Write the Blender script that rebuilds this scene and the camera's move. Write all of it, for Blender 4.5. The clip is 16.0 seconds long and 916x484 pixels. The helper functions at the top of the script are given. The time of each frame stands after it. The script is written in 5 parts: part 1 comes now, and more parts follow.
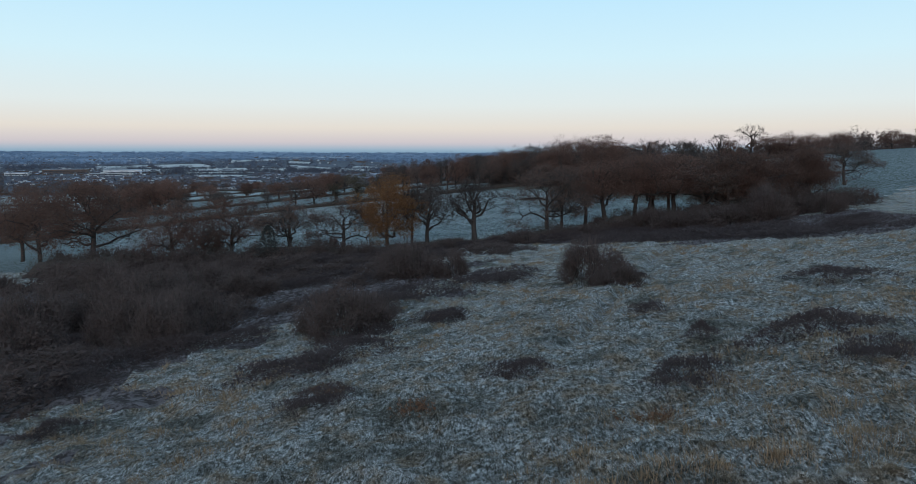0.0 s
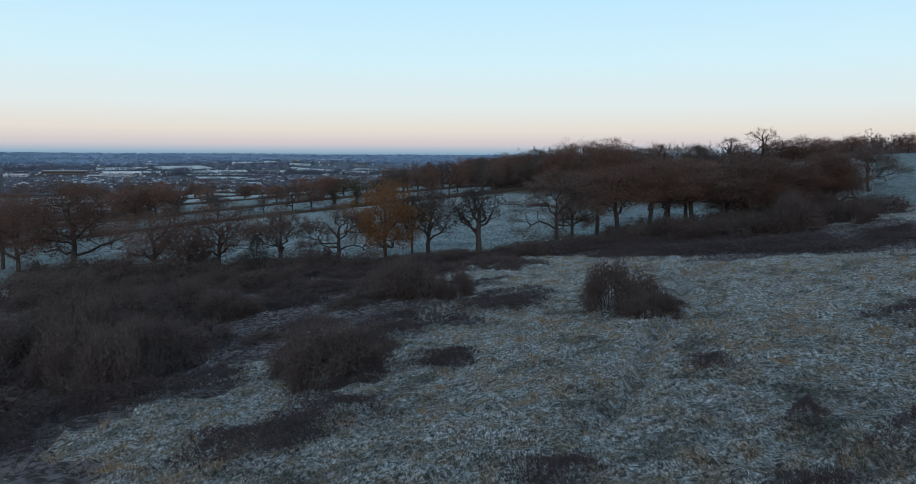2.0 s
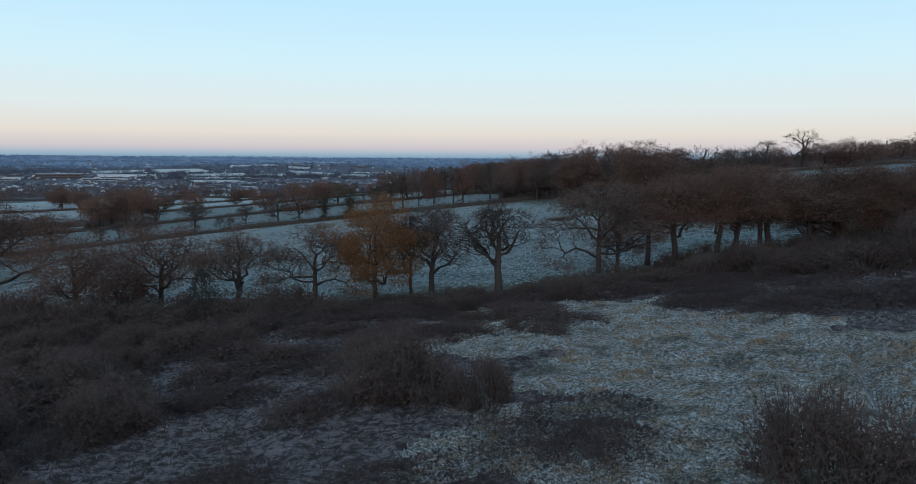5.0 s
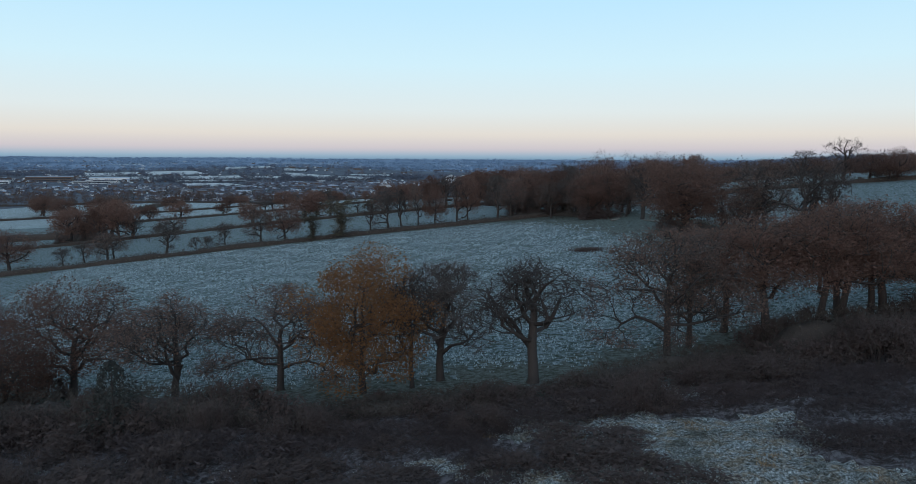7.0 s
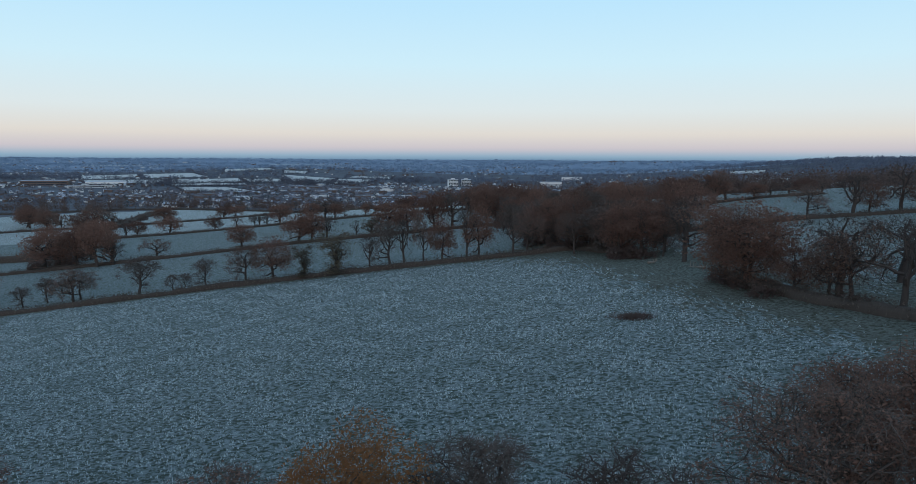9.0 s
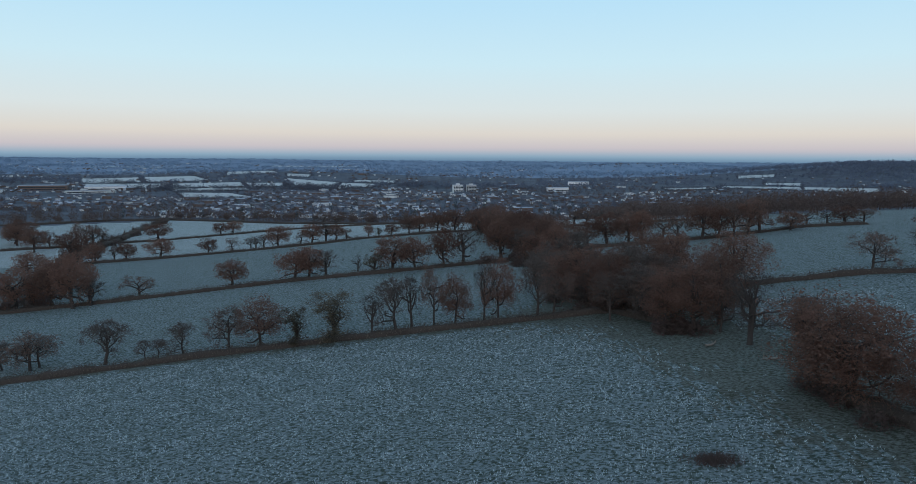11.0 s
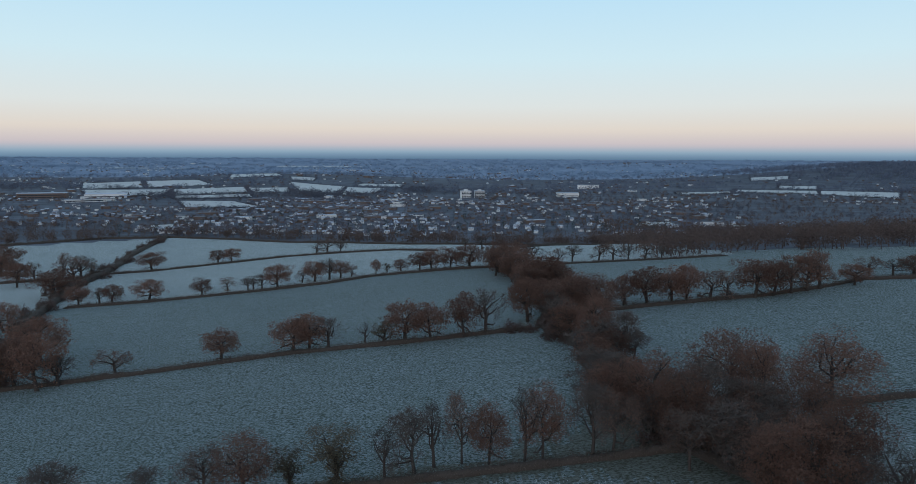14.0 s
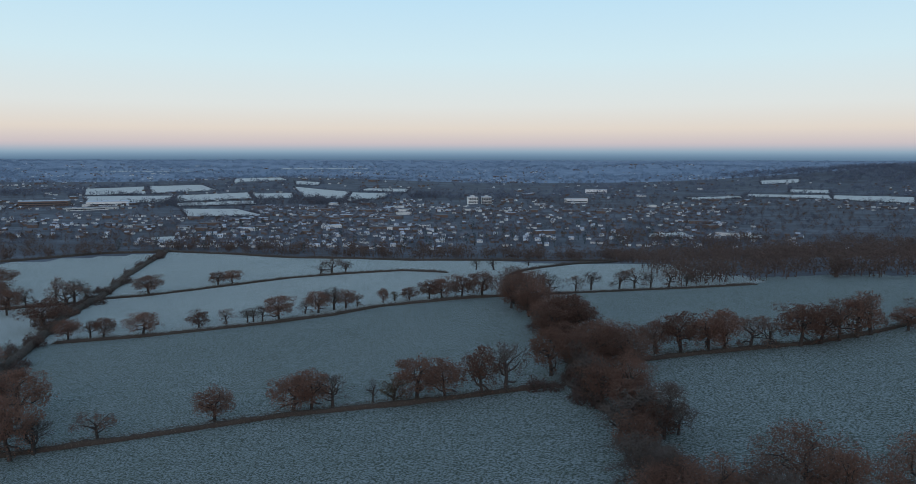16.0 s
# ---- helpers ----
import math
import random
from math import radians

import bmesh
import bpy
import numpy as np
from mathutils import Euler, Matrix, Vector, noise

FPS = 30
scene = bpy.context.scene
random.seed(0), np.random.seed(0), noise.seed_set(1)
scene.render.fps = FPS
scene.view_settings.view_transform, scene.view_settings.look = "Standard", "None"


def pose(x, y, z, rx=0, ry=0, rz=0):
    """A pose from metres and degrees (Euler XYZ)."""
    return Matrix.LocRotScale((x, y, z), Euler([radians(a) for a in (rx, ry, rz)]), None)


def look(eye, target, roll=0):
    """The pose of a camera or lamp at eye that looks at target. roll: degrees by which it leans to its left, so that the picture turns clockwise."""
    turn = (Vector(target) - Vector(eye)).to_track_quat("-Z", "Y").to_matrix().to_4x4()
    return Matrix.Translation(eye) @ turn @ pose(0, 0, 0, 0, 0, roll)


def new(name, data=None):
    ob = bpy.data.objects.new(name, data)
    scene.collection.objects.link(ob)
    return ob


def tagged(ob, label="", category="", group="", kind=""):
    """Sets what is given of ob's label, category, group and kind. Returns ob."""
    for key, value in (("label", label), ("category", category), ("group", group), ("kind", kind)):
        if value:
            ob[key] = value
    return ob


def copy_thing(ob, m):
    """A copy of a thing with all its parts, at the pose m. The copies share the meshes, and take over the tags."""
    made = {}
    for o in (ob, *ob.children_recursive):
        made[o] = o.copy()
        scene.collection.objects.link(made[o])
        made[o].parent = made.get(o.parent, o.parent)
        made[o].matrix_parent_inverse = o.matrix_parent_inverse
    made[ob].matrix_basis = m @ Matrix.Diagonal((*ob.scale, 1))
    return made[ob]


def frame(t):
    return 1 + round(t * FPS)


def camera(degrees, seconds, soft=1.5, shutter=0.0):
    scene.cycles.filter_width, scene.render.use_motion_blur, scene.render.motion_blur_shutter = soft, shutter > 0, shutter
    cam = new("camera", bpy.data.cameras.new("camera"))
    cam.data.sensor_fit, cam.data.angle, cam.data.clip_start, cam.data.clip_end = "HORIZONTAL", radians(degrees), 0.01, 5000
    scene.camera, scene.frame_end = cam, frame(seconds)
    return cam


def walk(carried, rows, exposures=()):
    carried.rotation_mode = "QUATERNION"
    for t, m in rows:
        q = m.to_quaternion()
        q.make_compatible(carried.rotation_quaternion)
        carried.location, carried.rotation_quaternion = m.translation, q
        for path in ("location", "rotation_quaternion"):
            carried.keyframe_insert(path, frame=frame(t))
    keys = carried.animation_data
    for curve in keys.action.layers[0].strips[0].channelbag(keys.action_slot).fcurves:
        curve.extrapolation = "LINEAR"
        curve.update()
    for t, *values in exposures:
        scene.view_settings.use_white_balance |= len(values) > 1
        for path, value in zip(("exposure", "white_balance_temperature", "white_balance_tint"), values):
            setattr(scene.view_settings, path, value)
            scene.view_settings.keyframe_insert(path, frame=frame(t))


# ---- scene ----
cam = camera(66.0, 16.0, soft=0.8)
PATH = [
    (0, 0.00, 0.00, 30.00, 0.000, -7.400, -0.120),
    (0.5, -0.10, 1.72, 30.04, 0.022, -7.341, -0.158),
    (1, -0.18, 3.45, 30.09, 0.047, -7.290, -0.200),
    (1.5, -0.28, 5.37, 30.20, 0.064, -7.246, -0.242),
    (2, -0.35, 7.54, 30.26, 0.087, -7.224, -0.273),
    (2.5, -0.41, 10.21, 30.26, 0.120, -7.218, -0.288),
    (3, -0.54, 13.41, 30.32, 0.179, -7.193, -0.297),
    (3.5, -0.69, 17.17, 30.35, 0.220, -7.140, -0.313),
    (4, -0.93, 21.52, 30.35, 0.239, -7.083, -0.346),
    (6.5, -3.14, 48.93, 32.35, -0.047, -6.875, -0.321),
    (7, -3.49, 53.94, 33.46, -0.056, -6.913, -0.324),
    (7.5, -3.97, 59.07, 34.69, -0.050, -6.953, -0.311),
    (8, -4.55, 64.43, 36.21, -0.043, -6.970, -0.291),
    (8.5, -5.07, 69.95, 37.78, -0.019, -6.954, -0.275),
    (11, -8.28, 99.04, 49.09, 0.329, -6.982, -0.442),
    (11.5, -9.01, 104.26, 51.54, 0.387, -7.038, -0.426),
    (12, -9.77, 109.59, 54.23, 0.451, -7.088, -0.398),
    (12.5, -10.54, 114.83, 56.87, 0.515, -7.158, -0.367),
    (13, -11.45, 120.14, 59.60, 0.578, -7.215, -0.331),
    (13.5, -12.32, 125.45, 62.37, 0.667, -7.254, -0.302),
    (14, -13.15, 130.61, 64.99, 0.751, -7.304, -0.276),
    (14.5, -13.98, 135.70, 67.53, 0.864, -7.323, -0.235),
    (15, -14.80, 140.68, 69.96, 0.970, -7.327, -0.185),
    (15.5, -15.73, 145.75, 72.49, 1.067, -7.325, -0.138),
    (16, -16.62, 150.90, 75.01, 1.128, -7.332, -0.097),
]
walk(cam, [(t, pose(x, y, z, 90 + pitch, roll, yaw)) for t, x, y, z, yaw, pitch, roll in PATH],
     exposures=[(0, 0.05, 6450, 10), (6, 0.05, 6400, 10), (8.5, 0.02, 6300, 10), (11.5, -0.06, 6400, 10), (12.5, -0.05, 6480, 11), (14.5, -0.05, 6600, 12.5), (16, -0.05, 6660, 13)])


# ---- the lie of the land ----
def height(x, y):
    """Ground level: a shoulder of hill that climbs to the right and sinks ahead into a wide plain. Takes arrays too."""
    x, y = np.asarray(x, float), np.asarray(y, float)
    u = np.tanh(x / 170) * 1.7
    v = np.clip(y, -60, 760) / 300
    yc = np.clip(y, -60, 760)
    hill = (19.424 + 11.998 * u - 5.995 * v - 2.518 * u * u - 4.06 * u * v + 3.957 * v * v + 2.827 * u * u * v + 2.25 * u * v * v
            - 2.513 * v ** 3 - 1.363 * u * v ** 3 - 0.989 * u * u * v * v + 1.88 * u ** 3
            + (-2.0 - 2.592 * u) * np.exp(-((yc - 112) / 42) ** 2)
            + 2.056 * np.exp(-((x - 120) ** 2 + (yc - 235) ** 2) / 70 ** 2)
            + 2.747 * np.exp(-((x - 10) ** 2 + (yc - 15) ** 2) / 35 ** 2))
    d = np.hypot(x, y)
    far = np.clip((d - 2000) / 2900, 0, 1)
    plain = (-14 + 26 * far * far
             + 48 * np.exp(-((x - 1250) / 520) ** 2 - ((y - 2150) / 420) ** 2)
             + 26 * np.exp(-((x - 850) / 420) ** 2 - ((y - 3300) / 420) ** 2)
             + 16 * np.exp(-((x + 480) / 330) ** 2 - ((y - 2050) / 260) ** 2)
             + 2.0 * np.sin(x / 260 + 1.0) * np.sin(y / 340))
    k = np.clip((y - 560) / 240, 0, 1)
    side = np.clip((np.abs(x) - 330) / 350, 0, 1)
    k = np.maximum(k, side * np.clip((y - 250) / 250, 0, 1))
    k = k * k * (3 - 2 * k)
    return hill * (1 - k) + plain * k


# ---- sky and light: clear winter dusk, the sun just gone behind the camera ----
world = bpy.data.worlds.new("dusk_sky")
scene.world = world
world.use_nodes = True
wn, wl = world.node_tree.nodes, world.node_tree.links
bg = wn["Background"]
geo = wn.new("ShaderNodeTexCoord")
sep = wn.new("ShaderNodeSeparateXYZ")
wl.new(geo.outputs["Generated"], sep.inputs[0])
mapr = wn.new("ShaderNodeMapRange")
mapr.inputs["From Min"].default_value = -0.02
mapr.inputs["From Max"].default_value = 1.0
wl.new(sep.outputs["Z"], mapr.inputs["Value"])
ramp = wn.new("ShaderNodeValToRGB")
wl.new(mapr.outputs[0], ramp.inputs[0])
SKY = [  # sine of the elevation, colour
    (-0.014, (0.085, 0.150, 0.235)),
    (-0.006, (0.150, 0.265, 0.390)),
    (0.001, (0.300, 0.430, 0.540)),
    (0.010, (0.590, 0.545, 0.575)),
    (0.030, (0.755, 0.700, 0.625)),
    (0.062, (0.735, 0.800, 0.790)),
    (0.125, (0.630, 0.845, 0.925)),
    (0.200, (0.520, 0.790, 0.955)),
    (0.450, (0.460, 0.735, 1.000)),
    (1.000, (0.325, 0.480, 0.680)),
]
el = ramp.color_ramp.elements
for i, (z, c) in enumerate(SKY):
    e = el[i] if i < 2 else el.new(0.5)
    e.position = (z + 0.02) / 1.02
for e, (z, c) in zip(el, SKY):
    e.position, e.color = (z + 0.02) / 1.02, (*c, 1)
wl.new(ramp.outputs[0], bg.inputs[0])
bg.inputs[1].default_value = 1.0

sun = new("sun", bpy.data.lights.new("sun", "SUN"))
sun.data.energy, sun.data.angle, sun.data.color = 1.35, radians(60), (1.0, 0.88, 0.84)
sun.matrix_world = look((0, 0, 200), (22, 100, 184))


# ---- materials ----
def material(name, rough=0.9):
    m = bpy.data.materials.new(name)
    m.use_nodes = True
    b = m.node_tree.nodes["Principled BSDF"]
    b.inputs["Roughness"].default_value = rough
    b.inputs["Specular IOR Level"].default_value = 0.15
    return m, m.node_tree.nodes, m.node_tree.links, b


def noise_node(n, l, scale, detail=4.0, rough=0.6, stretch=None, turn=0.0):
    tc = n.new("ShaderNodeNewGeometry")
    t = n.new("ShaderNodeTexNoise")
    t.inputs["Scale"].default_value, t.inputs["Detail"].default_value, t.inputs["Roughness"].default_value = scale, detail, rough
    mp = n.new("ShaderNodeMapping")
    if stretch:
        mp.inputs["Scale"].default_value = stretch
        mp.inputs["Rotation"].default_value = (0, 0, radians(turn))
    l.new(tc.outputs["Position"], mp.inputs[0])
    l.new(mp.outputs[0], t.inputs["Vector"])
    return t.outputs["Fac"]


def ramp_node(n, l, fac, stops):
    r = n.new("ShaderNodeValToRGB")
    e = r.color_ramp.elements
    while len(e) < len(stops):
        e.new(0.5)
    for k, (p, c) in zip(e, stops):
        k.position = p
        k.color = (*c, 1) if not isinstance(c, float) else (c, c, c, 1)
    l.new(fac, r.inputs[0])
    return r.outputs[0]


def mix_node(n, l, fac, a, b, mode="MIX"):
    m = n.new("ShaderNodeMix")
    m.data_type, m.blend_type = "RGBA", mode
    for s, v in ((m.inputs[0], fac), (m.inputs[6], a), (m.inputs[7], b)):
        if isinstance(v, (int, float)):
            s.default_value = v
        elif isinstance(v, tuple):
            s.default_value = (*v, 1)
        else:
            l.new(v, s)
    return m.outputs[2]


def bump_node(n, l, b, fac, strength, distance):
    u = n.new("ShaderNodeBump")
    u.inputs["Strength"].default_value, u.inputs["Distance"].default_value = strength, distance
    l.new(fac, u.inputs["Height"])
    l.new(u.outputs[0], b.inputs["Normal"])


def pasture(name, low, high, grass_a, grass_b, edge, sheen=0.0):
    """Close-cropped winter grass under hoar frost, trodden into small hummocks."""
    m, n, l, b = material(name)
    fine = noise_node(n, l, 1.9, 6, 0.72, (1.0, 1.35, 1.0), 24)
    mid = noise_node(n, l, 0.16, 4, 0.6)
    wide = noise_node(n, l, 0.018, 3, 0.5)
    track = noise_node(n, l, 0.22, 4, 0.6, (0.3, 2.4, 1.0), -8)
    frost = ramp_node(n, l, fine, [(0.5 - edge, 0.0), (0.5 + edge, 1.0)])
    grass = mix_node(n, l, mid, grass_a, grass_b)
    rime = mix_node(n, l, wide, low, high)
    c = mix_node(n, l, frost, grass, rime)
    c = mix_node(n, l, ramp_node(n, l, track, [(0.5, 0.0), (0.8, 0.4)]), c, grass_b)
    l.new(c, b.inputs["Base Color"])
    if sheen:  # rime catches light at a low angle
        glint = n.new("ShaderNodeMath")
        glint.operation = "MULTIPLY"
        glint.inputs[1].default_value = sheen
        l.new(frost, glint.inputs[0])
        l.new(glint.outputs[0], b.inputs["Sheen Weight"])
        b.inputs["Sheen Roughness"].default_value = 0.35
    bump_node(n, l, b, fine, 1.0, 0.5)
    return m


def hill_tones(n, l, fac):
    """Frost, straw and dark thatch in patches of a metre or two; fac runs from root to rimed tip."""
    warm = ramp_node(n, l, noise_node(n, l, 1.1, 6, 0.72), [(0.46, 0.0), (0.60, 0.85)])
    dark = ramp_node(n, l, noise_node(n, l, 0.3, 6, 0.7, (1.0, 1.3, 1.0), 30), [(0.495, 0.0), (0.63, 0.9)])
    frost = ramp_node(n, l, fac, [(0.0, (0.050, 0.050, 0.040)), (0.3, (0.130, 0.134, 0.120)), (0.6, (0.36, 0.372, 0.365)), (1.0, (0.82, 0.84, 0.835))])
    straw = ramp_node(n, l, fac, [(0.0, (0.054, 0.041, 0.026)), (0.5, (0.245, 0.178, 0.115)), (1.0, (0.55, 0.44, 0.325))])
    thatch = ramp_node(n, l, fac, [(0.0, (0.036, 0.034, 0.027)), (0.6, (0.110, 0.108, 0.088)), (1.0, (0.27, 0.272, 0.25))])
    return mix_node(n, l, dark, mix_node(n, l, warm, frost, straw), thatch)


def rough_grass():
    """Unmown hill grass: fine matted blades, frosted at the tips."""
    m, n, l, b = material("rough_hill_grass")
    strand = noise_node(n, l, 5.5, 8, 0.8, (1.0, 1.0, 1.0), -18)
    cross = noise_node(n, l, 11.0, 4, 0.7, (1.8, 0.5, 1.0), 15)
    mix = n.new("ShaderNodeMath")
    mix.operation = "MULTIPLY_ADD"
    mix.inputs[1].default_value = 0.6
    l.new(cross, mix.inputs[0])
    l.new(strand, mix.inputs[2])
    fac = ramp_node(n, l, mix.outputs[0], [(0.66, 0.0), (0.95, 1.0)])
    l.new(hill_tones(n, l, fac), b.inputs["Base Color"])
    bump_node(n, l, b, mix.outputs[0], 1.0, 0.35)
    return m


def hill_blades():
    m, n, l, b = material("frosted_grass_blades")
    g = n.new("ShaderNodeNewGeometry")
    tuft = ramp_node(n, l, noise_node(n, l, 3.0, 5, 0.7, (1.0, 1.1, 1.0), -18), [(0.43, 0.0), (0.58, 1.0)])
    each = ramp_node(n, l, g.outputs["Random Per Island"], [(0.0, 0.0), (0.35, 0.3), (0.85, 1.0)])
    l.new(hill_tones(n, l, mix_node(n, l, 0.55, each, tuft)), b.inputs["Base Color"])
    return m


def plain_floor(name, dark, light, wood):
    """Gardens, copses and streets of the plain, too far to part."""
    m, n, l, b = material(name)
    a = noise_node(n, l, 0.03, 5, 0.65, (0.6, 1.4, 1.0))
    w = noise_node(n, l, 0.004, 4, 0.6)
    c = mix_node(n, l, ramp_node(n, l, a, [(0.4, 0.0), (0.62, 1.0)]), dark, light)
    c = mix_node(n, l, ramp_node(n, l, w, [(0.5, 0.0), (0.72, 0.5)]), c, wood)
    l.new(c, b.inputs["Base Color"])
    return m


def island_colours(name, stops, rough=0.9, patch=None):
    """A material that varies from leaf to leaf, blade to blade or clump to clump."""
    m, n, l, b = material(name, rough)
    g = n.new("ShaderNodeNewGeometry")
    big = noise_node(n, l, 0.5, 3, 0.6) if patch is None else ramp_node(n, l, noise_node(n, l, patch, 5, 0.65), [(0.36, 0.0), (0.64, 1.0)])
    f = n.new("ShaderNodeMath")
    f.operation = "MULTIPLY_ADD"
    f.inputs[1].default_value = 0.7 if patch is None else 0.45
    l.new(g.outputs["Random Per Island"], f.inputs[0])
    half = n.new("ShaderNodeMath")
    half.operation = "MULTIPLY"
    half.inputs[1].default_value = 0.3 if patch is None else 0.55
    l.new(big, half.inputs[0])
    l.new(half.outputs[0], f.inputs[2])
    l.new(ramp_node(n, l, f.outputs[0], stops), b.inputs["Base Color"])
    return m


def tinted_leaves(name, stops, hue=(0.75, 1.25)):
    """Leaves that vary from leaf to leaf, and from tree to tree."""
    m = island_colours(name, stops)
    n, l = m.node_tree.nodes, m.node_tree.links
    b = n["Principled BSDF"]
    src = b.inputs["Base Color"].links[0].from_socket
    info = n.new("ShaderNodeObjectInfo")
    v = n.new("ShaderNodeMapRange")
    v.inputs["To Min"].default_value, v.inputs["To Max"].default_value = hue
    l.new(info.outputs["Random"], v.inputs["Value"])
    h = n.new("ShaderNodeHueSaturation")
    l.new(v.outputs[0], h.inputs["Value"])
    l.new(src, h.inputs["Color"])
    l.new(h.outputs[0], b.inputs["Base Color"])
    return m


def see_through(m, share):
    """Thin leaves and twigs that let some of the light pass."""
    n, l = m.node_tree.nodes, m.node_tree.links
    b, out = n["Principled BSDF"], n["Material Output"]
    t = n.new("ShaderNodeBsdfTranslucent")
    l.new(b.inputs["Base Color"].links[0].from_socket, t.inputs["Color"])
    mix = n.new("ShaderNodeMixShader")
    mix.inputs[0].default_value = share
    l.new(b.outputs[0], mix.inputs[1])
    l.new(t.outputs[0], mix.inputs[2])
    l.new(mix.outputs[0], out.inputs["Surface"])
    return m


def bark_like(name, a, c2, scale=6.0):
    m, n, l, b = material(name)
    f = noise_node(n, l, scale, 5, 0.7, (1, 1, 0.25))
    l.new(mix_node(n, l, f, a, c2), b.inputs["Base Color"])
    bump_node(n, l, b, f, 0.6, 0.05)
    return m


def wall_like(name, a, c2, rough=0.8, scale=1.5):
    m, n, l, b = material(name, rough)
    f = noise_node(n, l, scale, 4, 0.6)
    info = n.new("ShaderNodeObjectInfo")
    v = n.new("ShaderNodeMapRange")
    v.inputs["To Min"].default_value, v.inputs["To Max"].default_value = 0.7, 1.1
    l.new(info.outputs["Random"], v.inputs["Value"])
    h = n.new("ShaderNodeHueSaturation")
    l.new(v.outputs[0], h.inputs["Value"])
    l.new(mix_node(n, l, f, a, c2), h.inputs["Color"])
    l.new(h.outputs[0], b.inputs["Base Color"])
    return m


PASTURE = pasture("frosted_pasture", (0.156, 0.198, 0.212), (0.224, 0.270, 0.288), (0.026, 0.040, 0.030), (0.056, 0.072, 0.054), 0.07, 0.06)
HOAR = pasture("thickly_frosted_pasture", (0.32, 0.375, 0.39), (0.43, 0.485, 0.50), (0.055, 0.068, 0.056), (0.11, 0.125, 0.108), 0.09, 0.06)
# far fields: frost, its colour paled to stand in for haze and glancing view
WHITE = pasture("haze_paled_frost_field", (0.42, 0.435, 0.44), (0.56, 0.575, 0.58), (0.22, 0.23, 0.22), (0.32, 0.33, 0.31), 0.2)
ROUGH = rough_grass()
# plain floor: blue haze put into the base colours, far more beyond 2100 m
PLAIN = plain_floor("plain_of_gardens", (0.045, 0.050, 0.062), (0.085, 0.098, 0.122), (0.050, 0.050, 0.058))
HAZEPLAIN = plain_floor("haze_tinted_far_plain", (0.102, 0.148, 0.215), (0.168, 0.220, 0.298), (0.11, 0.152, 0.22))
BARK = bark_like("oak_bark", (0.034, 0.028, 0.026), (0.066, 0.055, 0.050))
TWIG = bark_like("grey_twig", (0.055, 0.045, 0.041), (0.100, 0.083, 0.075), 2.0)
BROWN = tinted_leaves("withered_oak_leaves", [(0.0, (0.112, 0.066, 0.052)), (0.5, (0.146, 0.083, 0.064)), (0.85, (0.174, 0.099, 0.076)), (1.0, (0.20, 0.118, 0.090))], (0.7, 1.25))
SPARSE = tinted_leaves("last_brown_leaves", [(0.0, (0.112, 0.069, 0.056)), (0.6, (0.155, 0.095, 0.075)), (1.0, (0.20, 0.126, 0.100))])
ORANGE = tinted_leaves("amber_oak_leaves", [(0.0, (0.138, 0.066, 0.030)), (0.5, (0.174, 0.084, 0.038)), (1.0, (0.215, 0.108, 0.050))], (0.9, 1.1))
IVY = tinted_leaves("ivy_leaves", [(0.0, (0.062, 0.052, 0.038)), (0.6, (0.10, 0.082, 0.058)), (1.0, (0.15, 0.118, 0.080))])
SCRUB = island_colours("thorn_scrub_twigs", [(0.0, (0.084, 0.061, 0.055)), (0.7, (0.114, 0.083, 0.075)), (1.0, (0.148, 0.110, 0.100))])
BRAMBLE = island_colours("bramble_stems", [(0.0, (0.052, 0.040, 0.039)), (0.7, (0.086, 0.066, 0.065)), (0.94, (0.135, 0.110, 0.112)), (1.0, (0.25, 0.23, 0.24))])
HEDGE = island_colours("hedge_twigs", [(0.0, (0.070, 0.058, 0.050)), (0.7, (0.106, 0.087, 0.074)), (1.0, (0.144, 0.120, 0.102))])
# inside of the hedges: shade among the twigs put into a darker colour
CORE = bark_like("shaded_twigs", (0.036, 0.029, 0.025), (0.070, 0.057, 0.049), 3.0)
BLADES = hill_blades()
STRAW = island_colours("straw_tussock", [(0.0, (0.110, 0.072, 0.042)), (0.5, (0.27, 0.185, 0.115)), (1.0, (0.45, 0.335, 0.225))])
RIME = island_colours("rimed_grass_tufts", [(0.0, (0.20, 0.250, 0.262)), (0.6, (0.42, 0.49, 0.51)), (1.0, (0.60, 0.66, 0.675))])
DOCK = island_colours("dead_dock_stems", [(0.0, (0.085, 0.047, 0.030)), (1.0, (0.165, 0.095, 0.060))])
# far bare crowns: the haze's blue is mixed into the base colour
HAZEWOOD = island_colours("haze_tinted_bare_crowns", [(0.0, (0.090, 0.108, 0.150)), (0.6, (0.130, 0.146, 0.190)), (0.9, (0.165, 0.165, 0.195)), (1.0, (0.21, 0.21, 0.23))])
WOODBROWN = island_colours("brown_wood_crowns", [(0.0, (0.076, 0.054, 0.048)), (0.6, (0.114, 0.078, 0.068)), (1.0, (0.155, 0.108, 0.091))])
FIR = island_colours("evergreen_crowns", [(0.0, (0.022, 0.032, 0.036)), (1.0, (0.054, 0.072, 0.076))])
YEW = island_colours("dark_needles", [(0.0, (0.026, 0.026, 0.024)), (1.0, (0.055, 0.056, 0.050))])
RENDERED = wall_like("white_rendered_wall", (0.50, 0.50, 0.50), (0.68, 0.68, 0.675))
